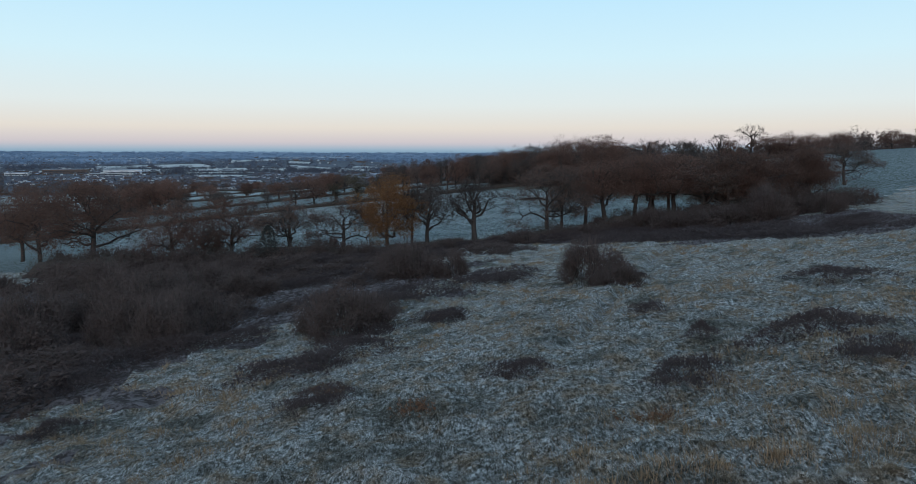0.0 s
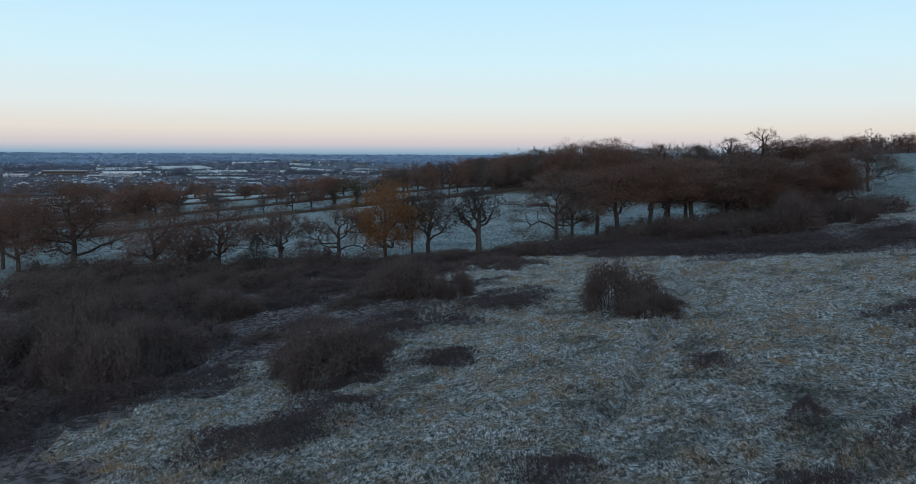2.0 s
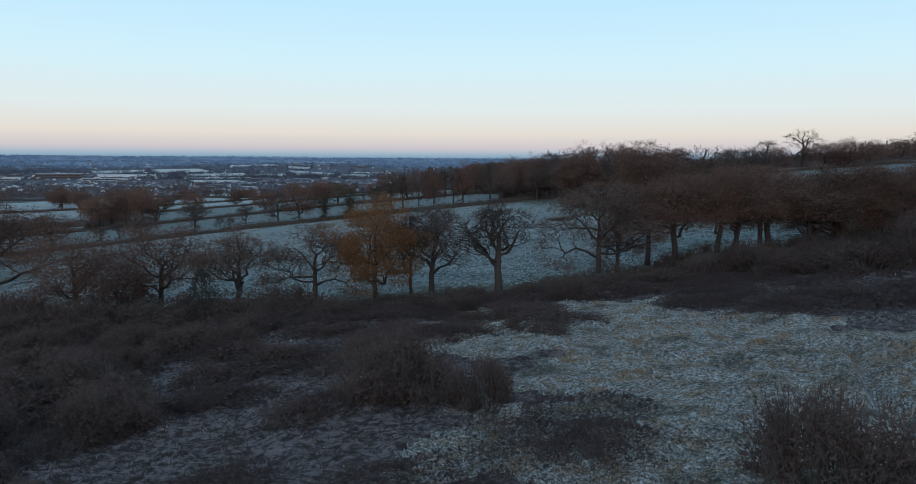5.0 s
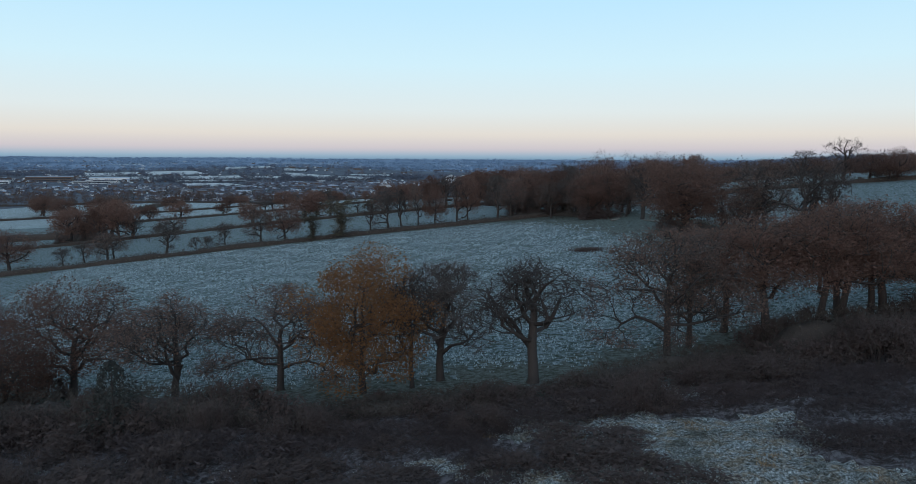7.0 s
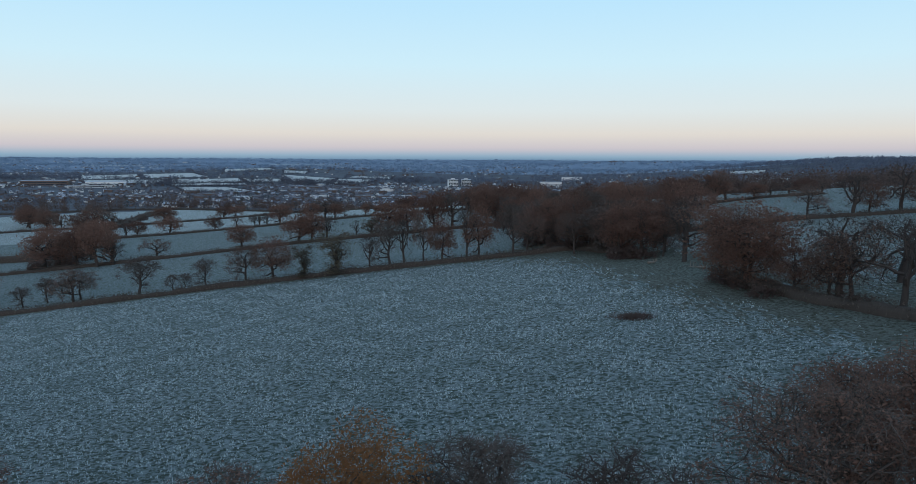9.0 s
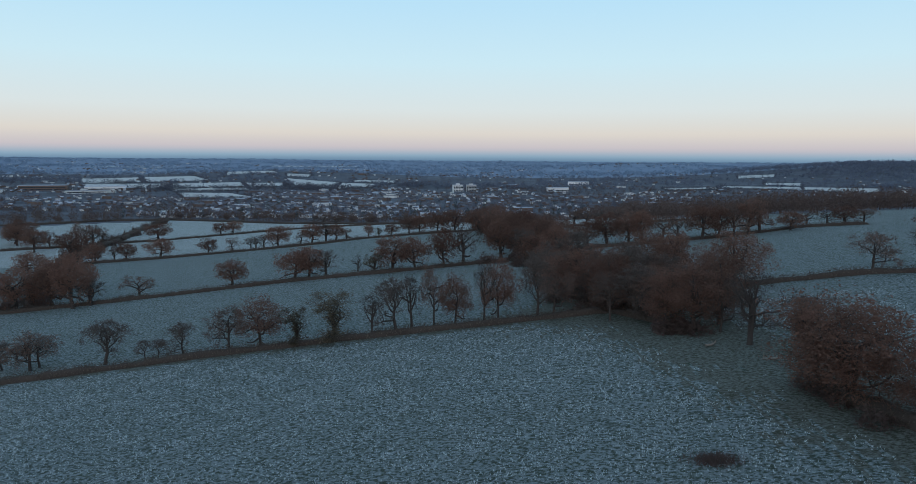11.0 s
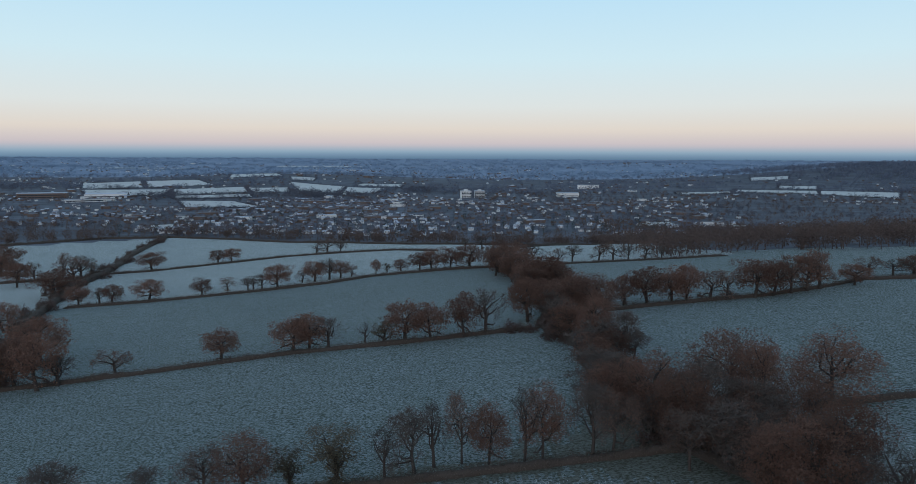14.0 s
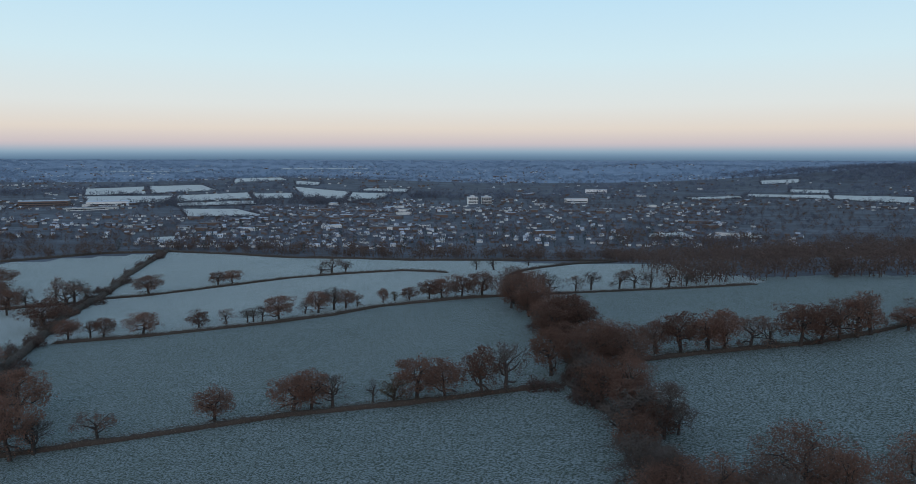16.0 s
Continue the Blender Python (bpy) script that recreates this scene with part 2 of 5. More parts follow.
BRICK = wall_like("red_brick_wall", (0.10, 0.072, 0.062), (0.17, 0.12, 0.10))
SLATE = wall_like("frosted_roof_tiles", (0.24, 0.28, 0.34), (0.42, 0.47, 0.54), 0.7, 0.5)
DARKROOF = wall_like("dark_roof_tiles", (0.075, 0.082, 0.10), (0.14, 0.15, 0.175), 0.7, 0.5)
PANE = material("window_glass", 0.15)[0]
PANE.node_tree.nodes["Principled BSDF"].inputs["Base Color"].default_value = (0.03, 0.04, 0.05, 1)
# farthest woods: distance haze painted in as a pale blue base colour
HAZEBLUE = island_colours("haze_tinted_woods", [(0.0, (0.130, 0.182, 0.255)), (0.6, (0.176, 0.237, 0.320)), (1.0, (0.23, 0.295, 0.38))])
DEADWOOD = bark_like("bleached_dead_wood", (0.11, 0.095, 0.08), (0.27, 0.24, 0.21), 4.0)

# dark trees round the town, base colour shifted blue to carry the haze
EDGEWOOD = island_colours("haze_tinted_tree_belt", [(0.0, (0.070, 0.074, 0.094)), (0.6, (0.098, 0.101, 0.124)), (1.0, (0.140, 0.135, 0.155))])
HEATH = pasture("bramble_heath_floor", (0.120, 0.098, 0.098), (0.215, 0.195, 0.203), (0.032, 0.025, 0.023), (0.058, 0.046, 0.043), 0.06)
MARGIN = pasture("unfrosted_grass_margin", (0.115, 0.130, 0.118), (0.180, 0.200, 0.190), (0.032, 0.038, 0.025), (0.060, 0.060, 0.042), 0.09)

for thin in (BROWN, SPARSE, ORANGE, IVY, SCRUB, BRAMBLE, HEDGE, HAZEWOOD, WOODBROWN, HAZEBLUE, EDGEWOOD):
    see_through(thin, 0.5)
for thin in (BLADES, STRAW, RIME):
    see_through(thin, 0.3)


# ---- building helpers ----
def mesh_of(name, verts, faces, mats, index=None, smooth=False):
    """A mesh from arrays of corners and of faces with one number of corners."""
    verts, faces = np.asarray(verts, np.float32).reshape(-1, 3), np.asarray(faces, np.int32)
    me = bpy.data.meshes.new(name)
    k = faces.shape[1]
    me.vertices.add(len(verts))
    me.vertices.foreach_set("co", verts.ravel())
    me.loops.add(faces.size)
    me.loops.foreach_set("vertex_index", faces.ravel())
    me.polygons.add(len(faces))
    me.polygons.foreach_set("loop_start", np.arange(0, faces.size, k, dtype=np.int32))
    for m in mats if isinstance(mats, (list, tuple)) else [mats]:
        me.materials.append(m)
    if index is not None:
        me.polygons.foreach_set("material_index", np.asarray(index, np.int32))
    me.polygons.foreach_set("use_smooth", np.full(len(faces), smooth))
    me.update(calc_edges=True)
    return me


def part_of(name, me, parent, label=""):
    ob = new(name, me)
    ob.parent = parent
    return tagged(ob, label) if label else ob


def flakes(centre, size, rng):
    """Leaves: three-cornered flakes, each turned its own way, round the given centres."""
    c = np.asarray(centre, float)
    n = len(c)
    s = np.broadcast_to(np.asarray(size, float), (n,))[:, None, None]
    v = c[:, None] + np.clip(rng.normal(size=(n, 3, 3)), -1.25, 1.25) * s * 0.55
    return v.reshape(-1, 3), np.arange(n * 3).reshape(n, 3)


def blades(foot, tip, width, rng):
    """Thin three-cornered blades or twigs from foot to tip."""
    foot, tip = np.asarray(foot, float), np.asarray(tip, float)
    n = len(foot)
    side = np.cross(tip - foot, rng.normal(size=(n, 3)))
    side *= (np.broadcast_to(np.asarray(width, float), (n,)) / 2 / (np.linalg.norm(side, axis=1) + 1e-9))[:, None]
    v = np.stack([foot - side, foot + side, tip], 1)
    return v.reshape(-1, 3), np.arange(n * 3).reshape(n, 3)


def joined(pieces):
    """Several (corners, faces) in one."""
    vs, fs, k = [], [], 0
    for v, f in pieces:
        vs.append(v)
        fs.append(np.asarray(f) + k)
        k += len(v)
    return np.concatenate(vs), np.concatenate(fs)


def tubes(segments, sides=5):
    """Tapered round limbs; a segment is (start, end, radius, radius)."""
    p = np.array([s[0] for s in segments], float)
    q = np.array([s[1] for s in segments], float)
    r0 = np.array([s[2] for s in segments], float)[:, None, None]
    r1 = np.array([s[3] for s in segments], float)[:, None, None]
    d = q - p
    d /= np.linalg.norm(d, axis=1)[:, None] + 1e-9
    ref = np.where(np.abs(d[:, 2:3]) > 0.8, np.array([[1.0, 0, 0]]), np.array([[0, 0, 1.0]]))
    a = np.cross(d, ref)
    a /= np.linalg.norm(a, axis=1)[:, None]
    b = np.cross(d, a)
    ang = np.arange(sides) * 2 * math.pi / sides
    ring = np.cos(ang)[None, :, None] * a[:, None] + np.sin(ang)[None, :, None] * b[:, None]
    v = np.concatenate([p[:, None] + ring * r0, q[:, None] + ring * r1], 1)
    i = np.arange(sides)
    f = np.stack([i, (i + 1) % sides, (i + 1) % sides + sides, i + sides], 1)
    f = f[None] + (np.arange(len(p)) * 2 * sides)[:, None, None]
    return v.reshape(-1, 3), f.reshape(-1, 4)


def pipe(segments, sides=7):
    """One unbroken tapered tube along a chain of segments."""
    p = np.array([g[0] for g in segments] + [segments[-1][1]], float)
    r = np.array([g[2] for g in segments] + [segments[-1][3]], float)
    ang = np.arange(sides) * 2 * math.pi / sides
    ring = np.stack([np.cos(ang), np.sin(ang), np.zeros(sides)], -1)
    v = p[:, None] + ring[None] * r[:, None, None]
    i = np.arange(sides)
    f = np.stack([i, (i + 1) % sides, (i + 1) % sides + sides, i + sides], 1)
    f = f[None] + (np.arange(len(p) - 1) * sides)[:, None, None]
    return v.reshape(-1, 3), f.reshape(-1, 4)


def box(x0, y0, z0, x1, y1, z1):
    v = np.array([(x, y, z) for z in (z0, z1) for x, y in ((x0, y0), (x1, y0), (x1, y1), (x0, y1))], float)
    f = np.array([(0, 3, 2, 1), (4, 5, 6, 7), (0, 1, 5, 4), (1, 2, 6, 5), (2, 3, 7, 6), (3, 0, 4, 7)])
    return v, f


def wobble(x, y, s, seed=0.0):
    """Smooth ups and downs about s metres wide."""
    return (np.sin(x / s + 1.7 * np.sin(y / s * 0.7 + seed)) + np.sin(y / s * 1.3 + 1.9 * np.sin(x / s * 0.8 + 2 * seed))) * 0.5


# ---- the ground: one sheet out to the horizon ----
def spread(a, b, step, out_a, out_b, growth):
    mid = list(np.arange(a, b + step / 2, step))
    lo, hi, s = [], [], step
    while (lo[-1] if lo else a) > out_a:
        s *= growth
        lo.append((lo[-1] if lo else a) - s)
    s = step
    while (hi[-1] if hi else b) < out_b:
        s *= growth
        hi.append((hi[-1] if hi else b) + s)
    return np.array(lo[::-1] + mid + hi)


def hill_edge(x):
    """How far out the rough hill grass reaches: the foot of the tree line."""
    return np.interp(x, [-400, -140, -90, -68, -40, -15, 5, 20, 45, 70, 110, 300], [330, 165, 130, 118, 103, 102, 102, 107, 112, 123, 155, 300])


def heathy(x, y):
    """How far the frosted grass has given way to bramble heath: over 0 it has."""
    west = np.interp(y, [22, 29, 36, 44, 49, 55, 68, 82, 104], [-19, -18, -17, -14.5, -8, -3, 2, -2, 4]) - x
    east = np.minimum(x - np.interp(y, [70, 82, 96, 110], [30, 18, 14, 2]), y - 74)
    far_side = 9 * wobble(x, y, 14.0, 0.3)
    west, east = np.minimum(np.minimum(west, x + 66 + far_side), y - 24 + far_side), np.minimum(east, 60 - x + far_side)
    return np.maximum(west, east) / 5 - 0.4 + 1.1 * wobble(x, y * 1.6, 3.1, 0.7) + 0.5 * wobble(x, y, 1.3, 2.0)


def lumps(x, y, cell, seed):
    """Tussocks: one rounded lump of its own height and place in each cell of the plan, 0 to 1."""
    u, v = np.asarray(x, float) / cell, np.asarray(y, float) / cell
    i0, j0 = np.floor(u), np.floor(v)

    def chance(i, j, k):
        h = np.sin(i * 127.1 + j * 311.7 + (seed + k) * 74.7) * 43758.5453
        return h - np.floor(h)

    best = np.zeros(np.shape(u))
    for di in (-1, 0, 1):
        for dj in (-1, 0, 1):
            i, j = i0 + di, j0 + dj
            du, dv = u - i - chance(i, j, 0.0), v - j - chance(i, j, 1.3)
            r = 0.35 + 0.4 * chance(i, j, 2.9)
            best = np.maximum(best, (0.35 + 0.65 * chance(i, j, 4.1)) * np.clip(1 - (du * du + dv * dv) / (r * r), 0, 1))
    return best


TRACK = [(4, 29), (7.2, 35.5), (8.8, 40.5), (10.2, 43.6), (12.1, 47.3), (14.6, 49.9), (16.2, 51.9), (15.4, 55.5), (17, 62), (21, 72)]


def hill_relief(x, y):
    """Hummocks, tussocks and a trodden track on the near hill."""
    near = np.clip((hill_edge(x) - y) / 6, 0, 1) * np.clip((75 - np.abs(x)) / 12, 0, 1)
    swell = 0.14 * wobble(x, y, 1.5) + 0.22 * wobble(x + y * 0.4, y, 4.1, 1.0) + 0.3 * wobble(x, y, 11.0, 2.0)
    tuft = 0.34 * lumps(x * 0.8 + y * 0.35, y, 1.25, 3.0) + 0.16 * lumps(x, y, 0.62, 8.0)
    d = off_line(x, y, TRACK)
    return near * (swell + tuft * np.clip(d / 0.7 - 0.25, 0, 1) - 0.5 * np.exp(-(d / 0.5) ** 2))


def off_line(x, y, line):
    """Distance from a bent line of the plan."""
    best = np.full(np.shape(x), 1e9)
    for (ax, ay), (bx, by) in zip(line, line[1:]):
        dx, dy = bx - ax, by - ay
        t = np.clip(((x - ax) * dx + (y - ay) * dy) / (dx * dx + dy * dy), 0, 1)
        best = np.minimum(best, np.hypot(x - ax - dx * t, y - ay - dy * t))
    return best


def sheltered(x, y):
    """Grass that trees and hedges have kept free of frost."""
    belt = off_line(x, y, [(12, 239), (24, 232), (32, 208), (38, 182), (46, 160), (60, 140)]) / 14
    rows = off_line(x, y, [(-215, 214), (-160, 220), (-110, 225), (-60, 231), (-5, 236), (22, 238)]) / 4.0
    foot = off_line(x, y, [(-72, 118), (-28, 107), (3, 107), (25, 114), (56, 119)]) / 6.0
    return np.minimum(np.minimum(belt, rows), foot) + 0.2 * wobble(x, y, 2.2, 1.0) + np.random.default_rng(4).normal(size=np.shape(x)) * 0.22 < 0.9


def build_ground():
    xs = spread(-46, 52, 0.5, -4300, 4300, 1.085)
    ys = np.concatenate([spread(-4, 12, 1.0, -300, 12, 1.3)[:-1], np.arange(12, 62, 0.35), np.arange(62, 110, 0.6), np.arange(110, 128, 1.0),
                         np.arange(128, 240, 2.0), spread(240, 620, 4.0, 240, 4950, 1.07)])
    x, y = np.meshgrid(xs, ys)
    z = height(x, y)
    near = np.clip((hill_edge(x) - y) / 6, 0, 1)
    z = z + hill_relief(x, y)
    z = z + np.clip((700 - y) / 300, 0, 1) * (1 - near) * 0.05 * wobble(x, y, 2.2)
    w = len(xs)
    i = np.arange((len(ys) - 1) * (w - 1))
    a = i // (w - 1) * w + i % (w - 1)
    f = np.stack([a, a + 1, a + w + 1, a + w], 1)
    cx, cy = x.ravel()[a], y.ravel()[a]
    idx = np.where(cy < hill_edge(cx), 0, 1)
    idx = np.where((idx == 0) & (heathy(cx, cy) > 0), 5, idx)
    idx = np.where((idx == 1) & sheltered(cx, cy), 6, idx)
    # where the pastures end and the gardens begin
    end = np.interp(cx, [-420, -393, -300, -278, -221, -163, -114, -69, 0, 96, 110, 150, 170, 420], [640, 700, 752, 762, 746, 718, 708, 690, 690, 560, 474, 466, 450, 412])
    idx = np.where((cy > end) | (np.abs(cx + 60) > 520), 2, idx)
    upper = np.interp(cx, [-220, -188, -149, -100, -75, -57, -18, 10, 108, 114], [424, 428, 430, 437, 444, 456, 463, 462, 455, 500])
    idx = np.where((idx == 1) & (cy > upper), 3, idx)
    # past 2100 m the floor takes the colour with strong painted haze
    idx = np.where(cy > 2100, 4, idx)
    me = mesh_of("ground", np.stack([x, y, z], -1), f, [ROUGH, PASTURE, PLAIN, HOAR, HAZEPLAIN, HEATH, MARGIN], idx, True)
    return tagged(new("ground", me), "frosted hill pasture sinking to a wide wooded plain", "ground", kind="structure")


build_ground()


# ---- where things stand: kind, x, y, height, width in metres ----
TREELINE = [
    ("b", -66.1, 126.4, 14.5, 15.7), ("b", -80.0, 133.5, 14.6, 11.8), ("b", -45.5, 111.0, 9.2, 9.5), ("b", -39.1, 107.8, 6.6, 6.0), ("b", -36.6, 113.2, 9.4, 9.0),
    ("s", -26.8, 110.5, 8.5, 8.7), ("s", -18.1, 110.8, 8.0, 9.1), ("o", -10.8, 107.9, 10.6, 8.4), ("n", -7.0, 108.5, 8.7, 3.8), ("g", -4.8, 110.0, 8.8, 8.2),
    ("n", 2.5, 107.4, 9.1, 7.6), ("s", 14.2, 111.5, 10.2, 9.6), ("s", 17.0, 114.3, 9.6, 7.5), ("t", 21.5, 118.6, 9.6, 8.2), ("t", 24.0, 115.4, 10.4, 11.0),
    ("t", 29.0, 115.6, 10.8, 9.5), ("t", 31.8, 117.2, 10.6, 9.5), ("t", 36.5, 119.0, 10.5, 10.5), ("s", 41.0, 118.0, 10.4, 9.5), ("t", 45.5, 118.5, 10.2, 11.0),
    ("b", 51.0, 119.5, 9.6, 10.0), ("s", 79.8, 145.6, 7.8, 12.8), ("b", -92.4, 148.1, 14.4, 11.2),
]
HEDGE_TREES_LOW = [
    ("s", -93.0, 236.5, 6.6, 7.4), ("g", -78.0, 233.1, 8.7, 7.7), ("g", -70.6, 234.4, 3.9, 3.1), ("g", -68.0, 234.3, 3.9, 2.9), ("g", -62.8, 234.0, 6.7, 4.6),
    ("s", -53.8, 234.0, 8.9, 7.2), ("b", -47.9, 235.1, 10.7, 8.8), ("i", -40.7, 234.6, 7.4, 5.2), ("i", -33.5, 235.1, 9.7, 10.9), ("n", -26.0, 237.4, 8.2, 4.7),
    ("g", -21.2, 237.0, 10.8, 7.3), ("n", -18.2, 239.5, 11.0, 5.3), ("s", -13.7, 239.8, 12.3, 5.9), ("b", -9.4, 238.7, 10.8, 6.4), ("n", -3.6, 238.7, 12.2, 4.8),
    ("b", -0.7, 238.9, 13.2, 6.9), ("g", 7.1, 238.0, 11.9, 7.4), ("s", 10.3, 238.1, 10.2, 7.4), ("b", 18.6, 249.8, 13.4, 12.7), ("g", -101.2, 237.3, 5.9, 4.2),
    ("s", -93.6, 234.5, 7.6, 9.0), ("g", -104.6, 233.5, 4.8, 4.1), ("b", -121.1, 237.0, 11.2, 12.0), ("s", -132.0, 235.0, 10.5, 9.8), ("b", -148.0, 233.0, 11.0, 11.0),
]
HEDGE_TREES_MIDDLE = [
    ("g", -123.7, 313.8, 7.2, 8.6), ("s", -109.2, 316.4, 7.1, 9.4), ("b", -81.6, 321.4, 8.5, 8.6), ("b", -62.0, 323.3, 9.6, 11.2), ("b", -57.5, 323.8, 10.5, 9.0),
    ("g", -52.0, 324.1, 8.7, 7.5), ("n", -41.9, 325.2, 6.3, 4.2), ("i", -36.1, 322.9, 7.0, 5.9), ("b", -30.2, 324.2, 12.1, 11.2), ("b", -23.2, 324.0, 10.6, 9.7),
    ("b", -13.8, 323.9, 12.8, 8.9), ("g", -7.7, 325.5, 12.6, 9.0), ("b", 5.1, 336.9, 13.4, 11.1), ("b", 15.7, 383.9, 13.4, 16.9),
]
HEDGE_TREES_UPPER = [
    ("b", -184.2, 433.5, 9.0, 9.7), ("g", -175.8, 435.3, 7.3, 7.3), ("b", -169.8, 434.6, 8.3, 9.7), ("b", -153.5, 435.2, 9.5, 12.7), ("b", -131.9, 439.8, 7.7, 8.4),
    ("s", -121.3, 443.7, 6.5, 7.0), ("g", -111.9, 442.8, 6.0, 6.0), ("g", -109.5, 443.1, 6.5, 6.0), ("g", -105.4, 442.8, 7.0, 6.0), ("b", -98.2, 442.4, 10.7, 11.4),
    ("s", -89.3, 452.0, 5.9, 7.2), ("b", -83.7, 452.6, 9.7, 10.3), ("g", -77.5, 456.6, 9.9, 8.8), ("b", -72.7, 458.7, 8.1, 8.9), ("s", -67.9, 461.2, 5.8, 5.8),
    ("b", -56.8, 465.3, 6.9, 4.8), ("i", -51.7, 468.0, 4.6, 3.8), ("b", -45.0, 468.5, 6.4, 7.5), ("b", -35.8, 466.8, 8.5, 9.1), ("b", -29.9, 466.4, 10.9, 9.6),
    ("b", -21.1, 466.5, 10.9, 9.6), ("b", -11.5, 466.4, 12.0, 13.3),
]
HEDGE_TREES_FAR = [
    ("b", -198.7, 538.8, 10.6, 15.8), ("b", -166.7, 559.9, 8.3, 11.1), ("b", -158.8, 561.5, 8.3, 9.7), ("n", -109.4, 575.4, 7.5, 9.3), ("s", -102.7, 578.1, 10.1, 14.4),
    ("g", -94.4, 580.3, 7.6, 12.3), ("g", -13.9, 565.5, 7.0, 10.4), ("n", -3.5, 562.8, 7.6, 12.4), ("n", 19.3, 588.9, 6.2, 10.3),
]
TREES_WEST = [
    ("b", -141.8, 335.3, 14.8, 15.3), ("s", -240.7, 519.4, 14.5, 11.3), ("g", -229.0, 517.3, 13.1, 12.5), ("g", -226.8, 524.7, 7.3, 7.0), ("s", -251.0, 510.4, 10.8, 10.5),
    ("b", -249.3, 492.3, 13.2, 11.7), ("n", -140.9, 313.4, 10.2, 10.2), ("b", -125.3, 307.2, 15.1, 11.5), ("b", -133.4, 311.0, 13.4, 10.1), ("g", -121.4, 310.1, 8.3, 7.5),
    ("b", -186.1, 385.9, 11.5, 11.5), ("s", -227.7, 507.8, 13.5, 16.6), ("b", -284.3, 532.3, 13.0, 14.1), ("s", -262.2, 514.2, 11.5, 13.9), ("b", -291.3, 540.7, 10.4, 14.8),
    ("b", -208.8, 457.9, 13.5, 29.2), ("b", -144.4, 310.2, 13.1, 12.1), ("b", -305.6, 569.9, 13.7, 24.9),
]
TREES_EAST = [
    ("b", 36.9, 351.1, 9.7, 10.2), ("b", 43.8, 349.8, 12.0, 11.8), ("b", 51.3, 349.0, 11.7, 10.1), ("b", 56.0, 349.1, 12.1, 9.2), ("s", 63.1, 348.2, 9.7, 10.0),
    ("s", 68.0, 347.9, 9.2, 8.3), ("b", 76.9, 347.8, 12.0, 11.6), ("b", 83.0, 348.7, 11.3, 10.0), ("s", 89.2, 350.2, 11.9, 10.1), ("b", 95.2, 352.1, 12.9, 10.1),
    ("s", 100.0, 354.1, 12.8, 12.8), ("b", 111.8, 355.7, 7.0, 8.6), ("s", 125.1, 371.2, 7.0, 11.7), ("n", 131.6, 368.4, 6.1, 10.5), ("b", 136.3, 364.9, 7.1, 11.4),
    ("s", 141.2, 361.1, 6.5, 10.2),
]
TREES_NORTH_EAST = [
    ("s", 30.9, 469.0, 6.7, 9.1), ("g", 38.0, 468.4, 8.3, 9.1), ("n", 16.3, 468.9, 10.2, 10.7), ("s", 50.5, 467.3, 8.5, 10.6), ("s", 57.1, 466.4, 9.0, 11.1),
    ("g", 64.2, 465.3, 7.1, 7.9), ("s", 71.5, 462.4, 8.6, 11.5), ("g", 79.3, 462.6, 5.7, 6.8),
]
BELT = [
    ("b", 21.6, 239.3, 12.9, 8.5), ("b", 35.1, 255.8, 13.6, 13.2), ("g", 26.1, 242.5, 13.0, 8.7), ("b", 37.3, 246.8, 14.8, 10.1), ("b", 31.8, 218.2, 11.9, 10.6),
    ("b", 27.4, 219.4, 11.6, 8.1), ("b", 51.1, 250.5, 13.1, 13.5), ("n", 36.8, 206.5, 11.8, 8.7), ("s", 35.2, 214.9, 8.6, 6.9), ("g", 44.0, 205.8, 7.0, 7.8),
    ("b", 13.1, 386.7, 13.5, 16.0), ("b", 16.9, 335.7, 13.6, 15.3), ("b", 24.3, 334.7, 13.5, 13.5), ("g", 22.5, 288.3, 11.7, 9.1), ("b", 8.4, 421.7, 13.5, 14.5),
    ("b", 18.7, 379.4, 11.3, 12.3), ("b", 7.4, 441.1, 14.7, 14.7), ("n", 17.1, 452.3, 10.1, 11.4), ("b", 3.2, 473.3, 12.2, 13.6), ("b", 20.4, 338.9, 13.4, 16.1),
    ("b", 20.0, 307.1, 13.4, 9.4), ("g", 21.6, 292.3, 7.3, 7.3), ("g", 25.7, 289.8, 6.6, 7.2),
]
TREES_SHOULDER = [
    ("b", 37.7, 179.1, 10.5, 10.1), ("b", 36.8, 185.6, 11.6, 6.8), ("s", 45.9, 166.6, 10.4, 9.7), ("b", 44.0, 168.6, 9.5, 6.6), ("n", 48.6, 160.1, 11.5, 8.3),
    ("n", 51.9, 158.7, 11.0, 6.7), ("b", 41.1, 172.2, 7.7, 6.0), ("b", 37.2, 220.4, 13.8, 10.0), ("b", 94.5, 247.5, 8.2, 8.0),
    ("n", 100.6, 244.6, 12.2, 9.0), ("b", 36.9, 179.9, 13.5, 14.5), ("n", 36.8, 206.2, 10.0, 5.4), ("s", 82.0, 252.6, 8.6, 9.0), ("n", 89.8, 246.0, 10.2, 9.5),
]
